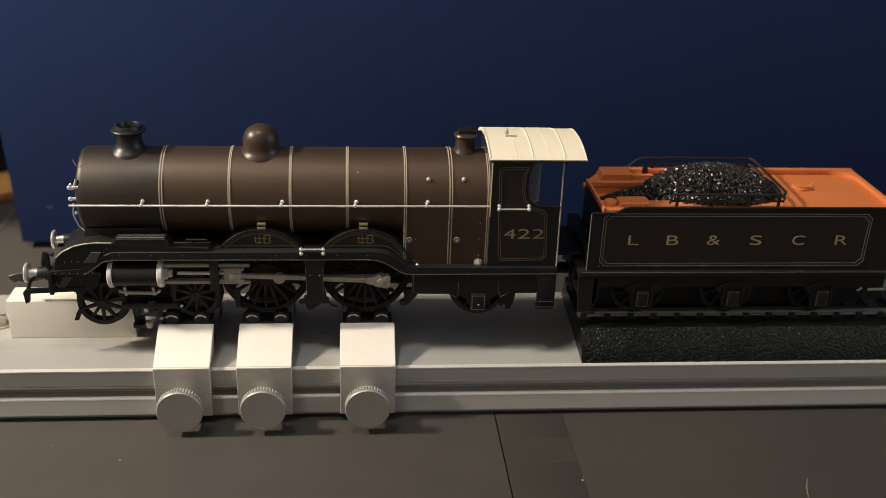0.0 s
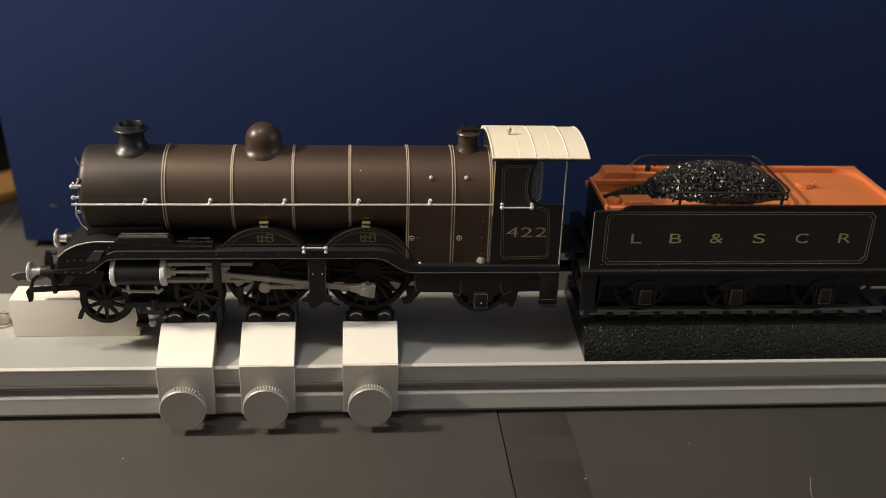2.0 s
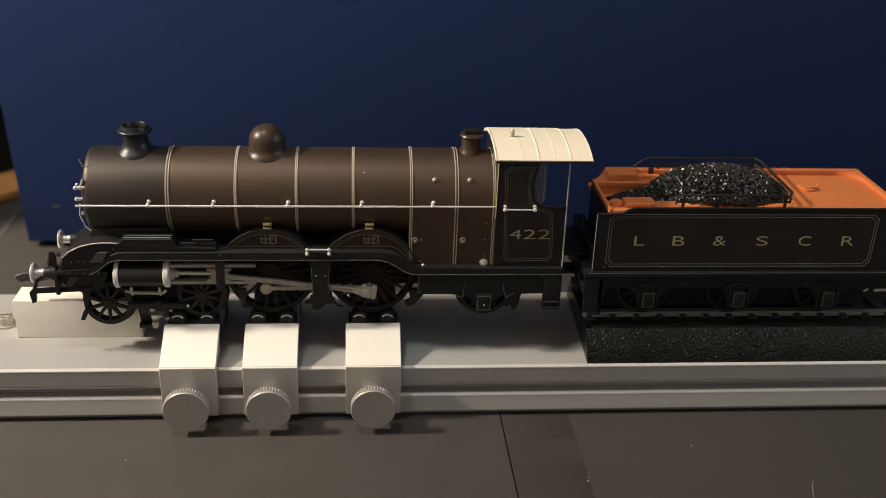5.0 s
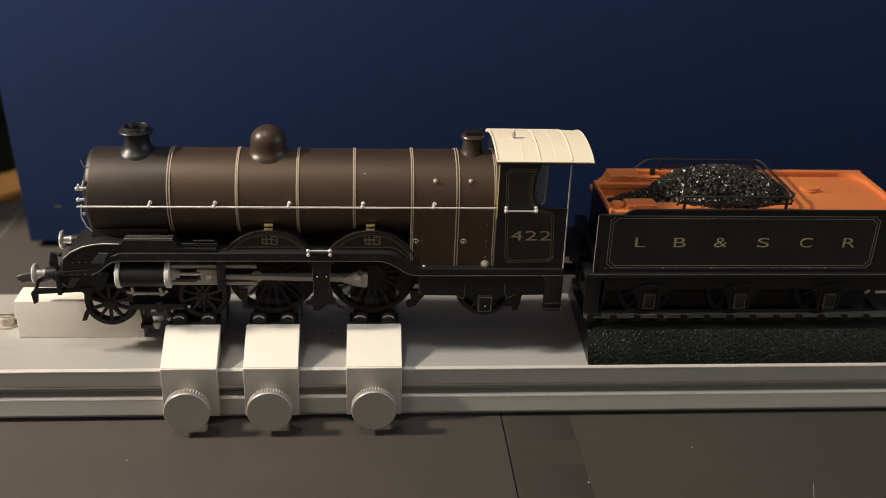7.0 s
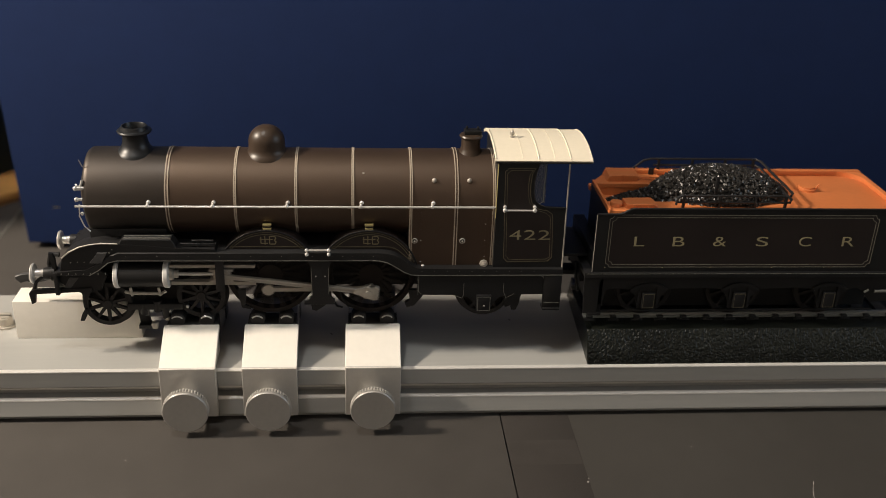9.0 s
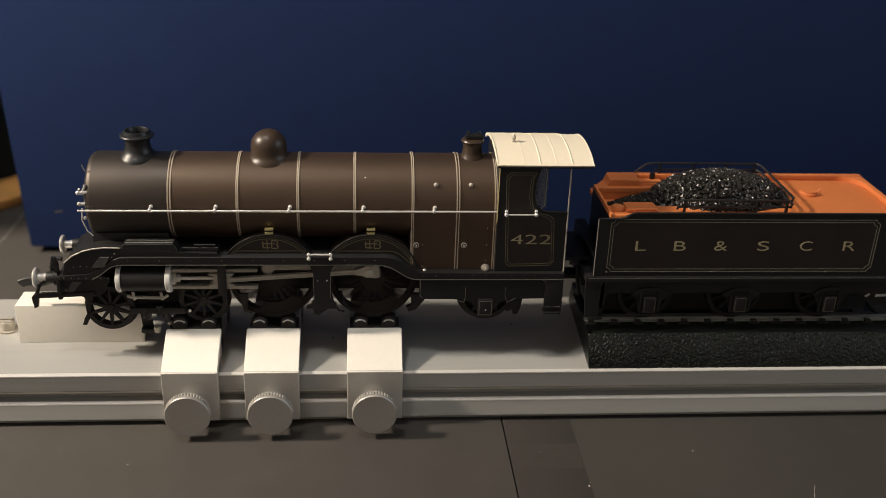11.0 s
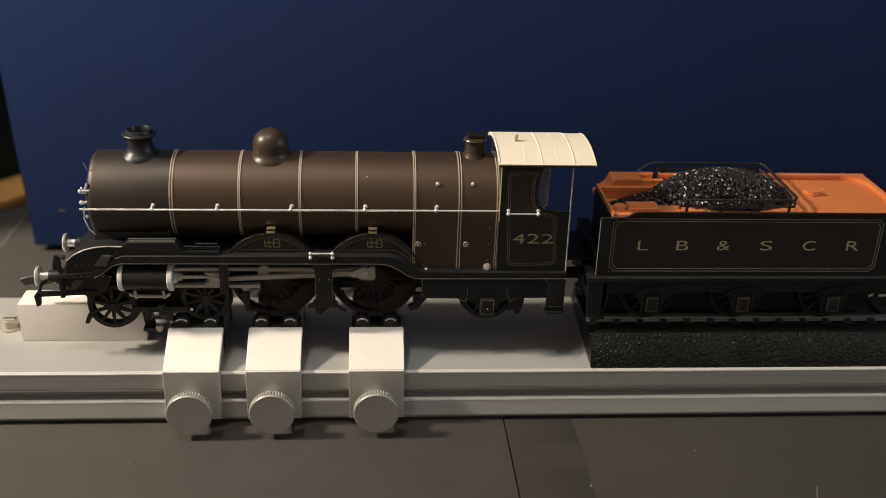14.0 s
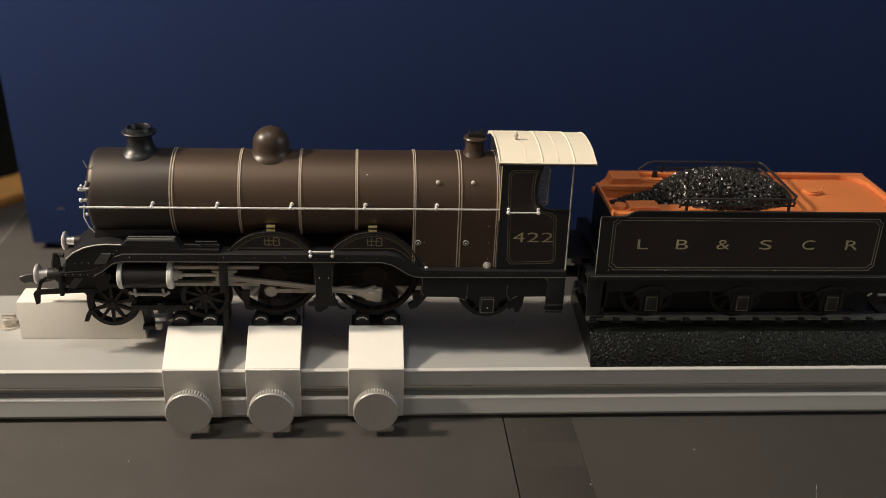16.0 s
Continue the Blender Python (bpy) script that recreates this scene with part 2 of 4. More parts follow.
# ---------- setting ----------
def setting():
    fl = part("floor", box(-1500, 1500, -1500, 1500, -790, -770), FLOORM)
    tagged(fl, "brown room floor under the table", "floor", kind="structure")
    ce = part("ceiling", box(-1500, 1500, -1500, 1500, 1700, 1720), WALL)
    tagged(ce, "plain pale ceiling above the table", "ceiling", kind="structure")
    for nm, b in (("wall_south", (-1520, 1520, -1520, -1500)), ("wall_west", (-1520, -1500, -1500, 1500))):
        w = part(nm, box(*b, -770, 1700), WALL)
        tagged(w, "plain pale room wall", "wall", kind="structure")
    # unseen wall; its opening and window are assumed to carry the cool light
    east = bmesh.new()
    for y0, y1, z0, z1 in ((-1500, -900, -770, 1700), (0, 1500, -770, 1700), (-900, 0, -770, 170), (-900, 0, 1070, 1700)):
        box(1500, 1520, y0, y1, z0, z1, bm=east)
    tagged(part("wall_east", east, WALL), "plain pale room wall with an assumed window opening", "wall", kind="structure")
    win = tagged(part("assumed_window", box(1504, 1512, -900, -860, 170, 1070), CREAM), "assumed pale framed window in the unseen side wall", "window", kind="structure")
    for b in ((-40, 0, 170, 1070), (-860, -40, 170, 210), (-860, -40, 1030, 1070)):
        part("window_frame", box(1504, 1512, *b), CREAM, win)
    w = part("wall_north", box(-1520, 1520, 900, 920, -770, 1700), CURTAIN)
    tagged(w, "dark green wall in shade behind the table", "wall", kind="structure")
    table = thing("table", (0, 100, -770), "table with a grey matt top", "table")
    part("tabletop", box(-500, 600, -620, 420, -50, -30, 2), MAT, table)
    for x in (-470, 570):
        for y in (-590, 390):
            part("leg", box(x - 22, x + 22, y - 22, y + 22, -770, -50, 2), WOOD, table)
    # grey mats butted on the table top
    for nm, x0, x1, m, lab in (("table_mat", -110.5, 64.6, MAT, "large grey soft table mat under the rail"),
                               ("table_mat", 65.0, 84.29, STRIP, "narrow darker grey mat strip between two mats"),
                               ("table_mat", 84.3, 420, MAT3, "grey table mat under the plinth end of the rail"),
                               ("table_mat", -330, -111.0, MAT2, "grey table mat beside the blue box")):
        mt = part(nm, box(x0, x1, -600, 300, -30, -27, 0.02), m)
        tagged(mt, lab, "mat", group="table mats")
    pt = part("tape_patch", box(65.3, 84.0, -44.5, -33.8, -27.0, -26.985), TAPE)
    tagged(pt, "faint worn grey tape patch on the mat strip", "tape")
    sm = part("mat_seam", box(-111.3, -110.7, -60, 300, -27.05, -26.9, 0.05), GLINE)
    tagged(sm, "pale seam strip between two table mats", "strip")
    pl = thing("wooden_board", (-126, 137, -27), "orange-brown wooden board lying on the table", "board")
    bm = box(-80, 36, 0, 22, -27, -22.6, 1.2)
    bmesh.ops.transform(bm, matrix=Matrix.Translation((-125, 125.5, 0)) @ Matrix.Rotation(radians(48), 4, "Z"), verts=bm.verts)
    part("plank", bm, WOOD, pl)
    dk = thing("dark_case", (-165, 175, -27), "dark green-black case standing behind the board", "case")
    bm = box(-90, 42, 0.5, 60, -27, 150, 3)
    bmesh.ops.transform(bm, matrix=Matrix.Translation((-141.5, 140.5, 0)) @ Matrix.Rotation(radians(48), 4, "Z"), verts=bm.verts)
    part("case_body", bm, CURTAIN, dk)


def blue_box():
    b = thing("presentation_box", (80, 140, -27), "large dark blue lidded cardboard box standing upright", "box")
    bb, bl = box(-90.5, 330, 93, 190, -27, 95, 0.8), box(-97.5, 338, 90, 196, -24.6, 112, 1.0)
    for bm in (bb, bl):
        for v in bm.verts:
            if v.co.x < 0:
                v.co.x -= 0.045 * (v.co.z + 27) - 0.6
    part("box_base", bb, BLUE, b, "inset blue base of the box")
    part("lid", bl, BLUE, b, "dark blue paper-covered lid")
    part("scuff", box(-86.4, -84.0, 89.96, 90.5, -10.55, -10.05, 0.02), LINE, b, "small pale scuff on the lid")


# ---------- rolling road ----------
def aluminium_rail():
    t = thing("rolling_road_rail", (50, 0, -27), "long silver aluminium extrusion with a slotted front face", "rail")
    out = [(-21.6, -11.5), (-21.6, -16.2), (-21.2, -16.5), (-18.4, -16.8), (-18.4, -19.8), (-20.8, -20.0), (-21.3, -20.5), (-22.1, -25.1), (-21.7, -25.4), (-20.2, -25.6), (-20.2, -27), (22.2, -27), (22.6, -26.4),
           (22.6, -20.1), (20.6, -19.6), (20.6, -17.4), (22.6, -16.9), (22.6, -11.4), (22.2, -11.0), (-21.15, -11.0)]
    part("extrusion", prism(out, -150, 330, axis="x"), ALU, t, smooth=False)
    # pale strips put the overhead light's glint on these edges into colour
    part("edge_highlight", prism([(-21.64, -11.75), (-21.64, -11.45), (-21.2, -10.97), (-20.9, -10.97)], -150, 330, axis="x"), EDGE, t, "highlight along the top edge, modelled as a pale strip", smooth=False)
    part("edge_highlight", prism([(-21.39, -20.8), (-21.34, -20.5), (-20.8, -19.97), (-20.5, -19.99)], -150, 330, axis="x"), EDGE, t, "highlight along the slot edge, modelled as a pale strip", smooth=False)
    for x, y in ((70.05, 5.1), (17.0, -2.8)):
        part("pin_hole", lathe([(0, 0), (0.34, 0), (0.34, 0.03), (0, 0.03)], (x, y, -11.0), "z", 14), RUBBER, t, "tiny dark hole in the rail top")
    part("slot_insert", box(-149, 329, -19.2, -18.35, -18.5, -17.9, 0.1), ALU2, t, "ridge along the slot floor")


def clamp(x0, x1):
    xc = (x0 + x1) / 2
    t = thing("roller_clamp", (xc, -20, -24), "white angled roller clamp with a knurled thumb knob", "clamp", "roller clamps on the rail")
    prof = [(-24.0, -24.5), (-24.0, -9.6), (-23.6, -9.2), (-12.4, -2.5), (-11.6, -2.5), (-11.6, -4.2), (-12.6, -4.6), (-21.65, -10.4), (-21.65, -24.5)]
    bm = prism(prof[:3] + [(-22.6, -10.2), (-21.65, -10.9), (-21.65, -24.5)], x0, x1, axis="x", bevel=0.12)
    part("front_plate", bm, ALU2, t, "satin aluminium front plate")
    # upper half of the folded plate, its colour whitened for the light it catches
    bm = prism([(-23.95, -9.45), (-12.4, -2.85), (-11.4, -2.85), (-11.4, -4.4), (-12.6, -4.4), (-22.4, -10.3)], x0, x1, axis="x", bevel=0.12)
    part("angled_plate", bm, PLATE, t, "angled plate, whitened for the lamplight it faces")
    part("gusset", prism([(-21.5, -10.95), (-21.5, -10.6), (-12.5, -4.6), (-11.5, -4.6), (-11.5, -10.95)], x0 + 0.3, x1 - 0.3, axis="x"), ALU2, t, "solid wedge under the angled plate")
    # carrier and rollers
    for pts in ([(-11.3, -10.95), (-11.3, -3.0), (-10.6, -2.6), (-5.4, -2.6), (-5.4, -10.95)], [(6.6, -10.95), (6.6, -2.6), (11.4, -2.6), (11.4, -10.95)]):
        part("roller_carrier", prism(pts, x0 + 0.7, x1 - 0.7, axis="x"), RUBBER, t, "black roller carrier")
    for dx in (-3.95, 3.95):
        for y0, y1 in ((-11.2, -7.2), (7.2, 11.2)):
            part("roller", lathe([(0, y0), (1.8, y0), (2.1, y0 + 0.3), (2.1, y1 - 0.3), (1.8, y1), (0, y1)], (xc + dx, 0, -1.6), "y", 24), WHEEL, t, "black roller")
            # a bright arc stands for the highlight on the roller's upper rim
            if y0 < 0:
                part("roller_glint", tube([(xc + dx + 1.6 * math.cos(radians(a)), -11.22, -1.65 + 1.3 * math.sin(radians(a))) for a in range(30, 155, 12)], 0.22), SILVER, t, "glint on the roller rim, modelled as a bright arc")
    part("roller_block", box(x0 + 0.9, x1 - 0.9, -5.3, 6.5, -10.95, -3.6, 0.2), ALU2, t, "satin aluminium block between the rollers")
    # knob
    kx, kz = xc - 0.1, -18.85
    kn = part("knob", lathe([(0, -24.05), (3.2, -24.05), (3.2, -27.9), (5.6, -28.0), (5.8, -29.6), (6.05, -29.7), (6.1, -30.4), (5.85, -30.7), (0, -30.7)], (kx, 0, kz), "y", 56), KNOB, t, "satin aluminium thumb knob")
    bm = bmesh.new()
    for i in range(46):
        a = 2 * math.pi * i / 46
        c = Vector((kx + 5.85 * math.cos(a), 0, kz + 5.85 * math.sin(a)))
        lathe([(0.26, -29.8), (0.26, -28.1)], c, "y", 5, bm)
    part("knurling", bm, ALU2, kn)


def front_stop():
    t = thing("stop_block", (-53, 0, -11), "off-white rectangular support block on the rail", "block")
    part("block", box(-70.8, -36.2, -4.2, 4.6, -11, 0.7, 0.35), PLATE, t)
    s = thing("thumb_screw", (-76.3, 3.5, -11), "small slotted silver screw on the rail", "screw")
    part("washer", lathe([(0, 0), (3.0, 0), (3.0, 0.5), (0, 0.5)], (-76.3, 3.5, -11), "z", 24), ROD, s)
    bm = lathe([(0, 0.5), (2.0, 0.5), (2.1, 1.0), (2.1, 2.8), (1.8, 3.2)], (-76.3, 3.5, -11), "z", 28, close=False)
    part("head", bm, ROD, s)
    for q in (-1, 1):
        bm = box(-76.3 - 1.6, -76.3 + 1.6, 3.5 + (0.35 if q > 0 else -1.5), 3.5 + (1.5 if q > 0 else -0.35), -8.4, -7.65, 0.2)
        part("slot_cheek", bm, ROD, s)


# ---------- display track ----------
def display_track():
    t = thing("display_plinth", (140, 0, -11), "black cast plinth with moulded ballast and track", "plinth")
    body = prism([(-20.5, -11), (-16.0, -3.1), (17.0, -3.1), (21, -11)], 88.6, 262, axis="x")
    for v in body.verts:
        if v.co.x < 100:
            v.co.x += 0.05 * (v.co.y + 20.5)
    part("plinth_body", body, BALLAST, t)
    # knobbly ballast shoulder
    random.seed(5)
    bm = bmesh.new()
    nx, nz = 700, 40
    grid = []
    for i in range(nx + 1):
        col = []
        for k in range(nz + 1):
            f = k / nz
            x = 88.6 + 92 * i / nx
            y = -20.9 + 4.6 * f ** 1.6
            z = -10.95 + 8.6 * f
            h = 0.22 - 0.42 * noise.voronoi(Vector((x * 1.75, z * 2.3, 3)))[0][0] + noise.noise(Vector((x * 1.1, z * 1.5, 8))) * 0.1
            col.append(bm.verts.new((x, y - h, z + h * 0.4)))
        grid.append(col)
    for i in range(nx):
        for k in range(nz):
            bm.faces.new((grid[i][k], grid[i + 1][k], grid[i + 1][k + 1], grid[i][k + 1]))
    tagged(part("ballast_shoulder", bm, BALLAST, t, "knobbly black moulded ballast"), kind="stuff")
    part("ballast_bed", box(90.4, 262, -16.6, 17, -3.3, -2.75, 0.1), BALLAST, t)
    sl = None
    for i in range(25):
        x = 90.6 + 6.85 * i
        if sl is None:
            sl = part("sleeper", box(x - 1.7, x + 1.7, -10.6, 10.6, -3.0, -2.3, 0.12), RUBBER, t, at=(x, 0, -2.7))
        else:
            part("sleeper", None, None, t, at=(x, 0, -2.7), mesh=sl.data)
    ch = None
    for i in range(25):
        x = 90.6 + 6.85 * i
        if ch is None:
            ch = part("rail_chair", box(x - 0.9, x + 0.9, -10.3, -9.1, -2.6, -1.6, 0.15), RUBBER, t, at=(x, -9.6, -2.2))
        else:
            part("rail_chair", None, None, t, at=(x, -9.6, -2.2), mesh=ch.data)
    for s in (-1, 1):
        out = [(-1.0, -2.3), (-1.0, -2.0), (-0.3, -1.85), (-0.3, -1.45), (-0.5, -1.3), (-0.5, -0.9), (0.5, -0.9), (0.5, -1.3), (0.3, -1.45), (0.3, -1.85), (1.0, -2.0), (1.0, -2.3)]
        part("rail", prism([(y + s * 8.75, z) for y, z in out], 88.8, 262, axis="x"), RAILM, t, "nickel silver rail")


# ---------- wheels ----------
def spoked(name, x, z, y, r, spokes, parent, tyre_mat, width=2.6, side=-1, crank=0.0, balance=False):
    """A wheel with its axle along y; y is its outer face, side the way that face looks."""
    c = (x, y, z)
    yi = y - side * width
    tyre = [(r - 1.3, y), (r - 0.15, y), (r, y - side * 0.2), (r, yi + side * 0.6), (r + 0.7, yi + side * 0.4), (r + 0.7, yi), (r - 1.3, yi), (r - 1.3, y)]
    w = part(name, lathe([(q, yy - y) for q, yy in tyre], c, "y", 56, close=False), tyre_mat, parent, "black wheel tyre and rim", at=c)
    bm = bmesh.new()
    lathe([(0, side * 0.3), (r * 0.17, side * 0.3), (r * 0.2, 0), (r * 0.2, -side * width), (0, -side * width)], c, "y", 20, bm)
    part("hub", bm, tyre_mat, w)
    first = None
    for i in range(spokes):
        a = 2 * math.pi * (i + 0.5) / spokes
        u = Vector((math.cos(a), 0, math.sin(a)))
        v = Vector((-math.sin(a), 0, math.cos(a)))
        bm = bmesh.new()
        vs = []
        for d, h in ((r * 0.17, 0.5), (r - 1.2, 0.34)):
            for p, q in ((h, 0.15), (h, 0.95), (-h, 0.95), (-h, 0.15)):
                vs.append(bm.verts.new(Vector(c) + u * d + v * p - Vector((0, side * q, 0))))
        for k in range(4):
            bm.faces.new((vs[k], vs[(k + 1) % 4], vs[4 + (k + 1) % 4], vs[4 + k]))
        part("spoke", bm, tyre_mat, w)
    if crank:
        bm = prism(arc(x, z, r * 0.27, 90, 270, 10) + arc(x + crank, z, r * 0.2, -90, 90, 10), y, y + side * 0.4)
        part("crank_boss", bm, tyre_mat, w)
    if balance:
        bm = prism(arc(x, z, r - 1.2, 140, 220, 10) + arc(x, z, r * 0.62, 212, 148, 8), y - side * 0.1, y - side * 0.9)
        part("balance_weight", bm, tyre_mat, w)
    return w


AX1, AX2, AXZ, THROW, ROD_L, CYL_Z = 1.0, 28.3, 11.9, 4.0, 39.8, 12.9
MOVING = {}


def locomotive():
    t = thing("locomotive", (10, 0, 0), "umber brown steam locomotive model with cream cab roof", "locomotive")
    R, ZC = 11.6, 32.65
    # boiler and smokebox
    part("boiler", lathe([(0, -25), (R, -25), (R, 40), (0, 40)], (0, 0, ZC), "x", 72), BROWN, t, "satin umber brown boiler barrel")
    part("smokebox", lathe([(0, -46.6), (R - 1.6, -46.6), (R - 0.7, -46.3), (R - 0.2, -45.7), (R - 0.02, -44.8), (R - 0.02, -25), (0, -25)], (0, 0, ZC), "x", 72), SMOKE, t, "matt black smokebox")
    part("smokebox_door", lathe([(R - 2.8, -46.5), (R - 3.0, -47.0), (6, -47.9), (0, -48.2)], (0, 0, ZC), "x", 48), SMOKE, t, "black domed smokebox door")
    part("door_dart", rod((-48.1, 0, ZC), (-50.6, 0, ZC), 0.45), SILVER, t, "bright door handle")
    part("door_dart", tube([(-50.0, 0, ZC), (-50.2, -1.4, ZC + 1.8)], 0.3), SILVER, t, "bright door handle")
    for x, w in ((-24.8, 0.46), (-7.3, 0.33), (8.5, 0.33), (23.4, 0.33)):
        prof = [(R + 0.02, -w), (R + 0.14, -w), (R + 0.14, w), (R + 0.02, w)]
        b = part("boiler_band", lathe(prof, (x, 0, ZC), "x", 72, close=False), BROWN, t, "raised brown boiler band")
        for d in (-w + 0.12, w - 0.12):
            part("band_line", lathe([(R + 0.15, -0.16), (R + 0.19, -0.13), (R + 0.19, 0.13), (R + 0.15, 0.16)], (x + d, 0, ZC), "x", 72, close=False), BAND, b, "fine buff line")
    # round-topped firebox with straight sides
    fb = arc(0, ZC, R + 0.12, 0, 180, 36) + [(-R - 0.1, 14.5), (R + 0.1, 14.5)]
    part("firebox", prism(fb, 38.9, 61.4, axis="x"), BROWN, t, "brown firebox cladding")
    for x, w in ((38.8, 0.33), (50.9, 0.44), (61.0, 0.33)):
        bd = arc(0, ZC, R + 0.3, 0, 180, 36) + [(-R - 0.28, 15), (R + 0.28, 15)]
        b = part("firebox_band", prism(bd, x - w, x + w, axis="x"), BROWN, t)
        for d in (-w + 0.1, w - 0.1):
            ln = arc(0, ZC, R + 0.36, 0, 180, 36) + [(-R - 0.34, 15), (R + 0.34, 15)]
            part("band_line", prism(ln, x + d - 0.13, x + d + 0.13, axis="x"), BAND, b, "fine buff line")
    for i in range(11):
        z = 16.5 + i * 1.6
        part("rivet", ball((41.6, -R - 0.15, z), 0.16, 6), SILVER if i in (0, 4) else BROWN, t)
        part("rivet", ball((59.0, -R - 0.15, z), 0.16, 6), ROD if i % 3 == 1 else BROWN, t)
    for x, z in ((44.9, 39.4), (54.3, 39.4)):
        part("washout_plug", ball((x, -math.sqrt((R + .2) ** 2 - (z - ZC) ** 2), z), 0.66, 12), ROD, t, "steel washout plug")
    for x, z in ((39.9, 22.9), (52.8, 22.9)):
        part("washout_plug", lathe([(0, -0.5), (0.35, -0.5), (0.4, -0.3), (0.7, -0.3), (0.75, 0.1)], (x, -R - 0.25, z), "y", 16), BLACK, t, "dark washout plug with a bright ring")
        part("plug_ring", tube([(x + 0.66 * math.cos(radians(a)), -R - 0.45, z + 0.66 * math.sin(radians(a))) for a in range(0, 361, 24)], 0.17, 6), ROD, t, "bright plug ring")
        part("plug_head", ball((x, -R - 0.8, z), 0.28, 8), ROD, t, "bright plug head")
    part("injector", lathe([(0, -1.5), (0.35, -1.5), (0.4, -1.1), (0.75, -1.0), (0.8, -0.7), (1.15, -0.5), (1.2, 0.2)], (59.0, -R - 0.2, 16.0), "y", 8), RODD, t, "dull steel clack valve")
    part("injector", ball((42.3, -R - 0.6, 15.4), 0.55, 10), SILVER, t)
    # chimney, dome, safety valves
    ch = [(5.6, -1.5), (5.3, -0.7), (4.7, -0.05), (3.9, 0.7), (3.4, 1.8), (3.15, 3.7), (3.4, 4.5), (4.3, 4.8), (4.5, 5.2), (4.3, 5.5), (3.6, 5.7), (3.35, 6.5), (3.0, 6.6), (2.75, 6.2), (2.6, 3.4), (0, 3.4)]
    part("chimney", lathe(ch, (-33.9, 0, 44.1), "z", 40), CHIM, t, "black flared chimney with a rolled lip")
    dm = [(6.1, -1.7), (5.85, -1.0), (5.4, -0.45), (5.0, 0.1), (4.82, 0.9), (4.8, 2.4)] + [(4.8 * math.cos(radians(a)), 2.4 + 4.45 * math.sin(radians(a))) for a in range(10, 90, 10)] + [(0, 6.85)]
    part("dome", lathe(dm, (0.45, 0, 44.35), "z", 48), DOME, t, "glossy brown steam dome")
    part("safety_valve", lathe([(3.8, -1.4), (3.4, -0.4), (2.8, 0.6), (2.6, 1.4), (2.55, 4.0), (3.0, 4.0), (3.15, 4.4), (2.9, 4.8), (2.1, 5.0), (0, 5.0)], (55.2, 0, 44.3), "z", 32), DOME, t, "brown safety valve casing")
    sv = part("safety_lever", box(53.3, 58.0, -1.4, 1.4, 49.2, 50.4, 0.25), BLACK, t, "black valve top")
    part("pin", rod((54.0, 0, 50.6), (54.0, 0, 51.4), 0.35), BLACK, sv)
    part("pin", rod((57.0, 0, 50.6), (57.0, 0, 51.2), 0.35), BLACK, sv)
    # long handrail
    for s in (-1, 1):
        h = part("handrail", rod((-47.8, s * 12.8, 32.9), (62.3, s * 12.8, 33.0), 0.3), SILVER, t, "bright wire handrail")
        for x in (-29.6, -13.0, 6.2, 25.5, 44.4):
            part("handrail_knob", ball((x, s * 12.7, 33.0), 0.56, 12), SILVER, h)
            part("stanchion_knob", ball((x + 0.3, s * 12.0, 33.85), 0.54, 12), SILVER, h)
            part("stanchion", rod((x, s * 11.0, 33.9), (x, s * 12.7, 33.2), 0.35), SILVER, h)
    part("smokebox_rail", rod((-46.3, -7.2, 41.6), (-47.0, -7.4, 43.6), 0.13), ROD, t)
    part("smokebox_rail", tube([(-47.0, -11.4, 33.0), (-47.3, -11.6, 29.8), (-46.4, -11.2, 26.6), (-45.2, -10.8, 25.0)], 0.17), SILVER, t)
    for z in (37.0, 33.9):
        li = part("lamp_iron", rod((-45.6, -10.2, z), (-47.6, -10.6, z), 0.42), SILVER, t, "bright lamp iron")
        part("tip", ball((-47.8, -10.6, z), 0.62, 10), SILVER, li)
    part("lamp_iron", tube([(-46.8, -10.2, 37.2), (-46.2, -10.0, 38.4), (-46.2, -9.8, 39.0)], 0.3), SILVER, t)
    part("lamp_iron", ball((-46.6, -11.2, 30.2), 0.5, 10), SILVER, t)
    # running plate with its curved valance
    top = [(-54.2, 14.9), (-46.4, 15.4), (-43.0, 17.4), (-40.5, 19.4), (-38.0, 20.4), (31.0, 20.4), (33.2, 20.2)] + [(35.0, 19.6), (37.0, 18.3), (38.8, 16.8), (40.4, 15.9), (42.0, 15.6), (80.6, 15.6)]
    bot = [(80.6, 13.8), (41.0, 13.8), (39.2, 13.9), (37.2, 14.7), (35.0, 16.2), (32.8, 17.5), (30.6, 18.1), (29.0, 18.2), (-38.4, 18.2), (-40.6, 17.6), (-43.2, 15.5), (-45.8, 13.9), (-54.2, 13.8)]
    part("running_plate", prism(top + bot, -14.6, 14.6, bevel=0.12), BLACK, t, "black running plate with an S-shaped drop")
    part("valance_line", strip(bot[::-1][1:], -14.62, 0.2), GLINE, t, "fine grey edge line")
    for i in range(26):
        x = -36 + i * 2.7
        part("rivet", ball((x, -14.62, 19.5), 0.14, 6), GLINE if i % 3 == 0 else BLACK, t)
    for i in range(10):
        part("rivet", ball((42 + i * 3.4, -14.62, 15.0), 0.13, 6), PANEL, t)
    # front framing curve above the running plate
    fr = [(-53.4, 14.9), (-52.6, 18.6), (-50.6, 20.4), (-47.6, 21.9), (-44.8, 22.6), (-42.0, 22.9), (-37.9, 22.8), (-22.8, 21.6), (-13, 21.4), (-12.6, 20.4), (-38.0, 20.4), (-43, 17.4), (-46.4, 15.4)]
    for y, d in ((-14.0, 6.0), (12.4, 1.2)):
        part("front_frame", prism(fr if y < 0 else [(max(x, -46.6), z) for x, z in fr[3:-1]], y, y + d, bevel=0.1), BLACK, t, "black curved front framing")
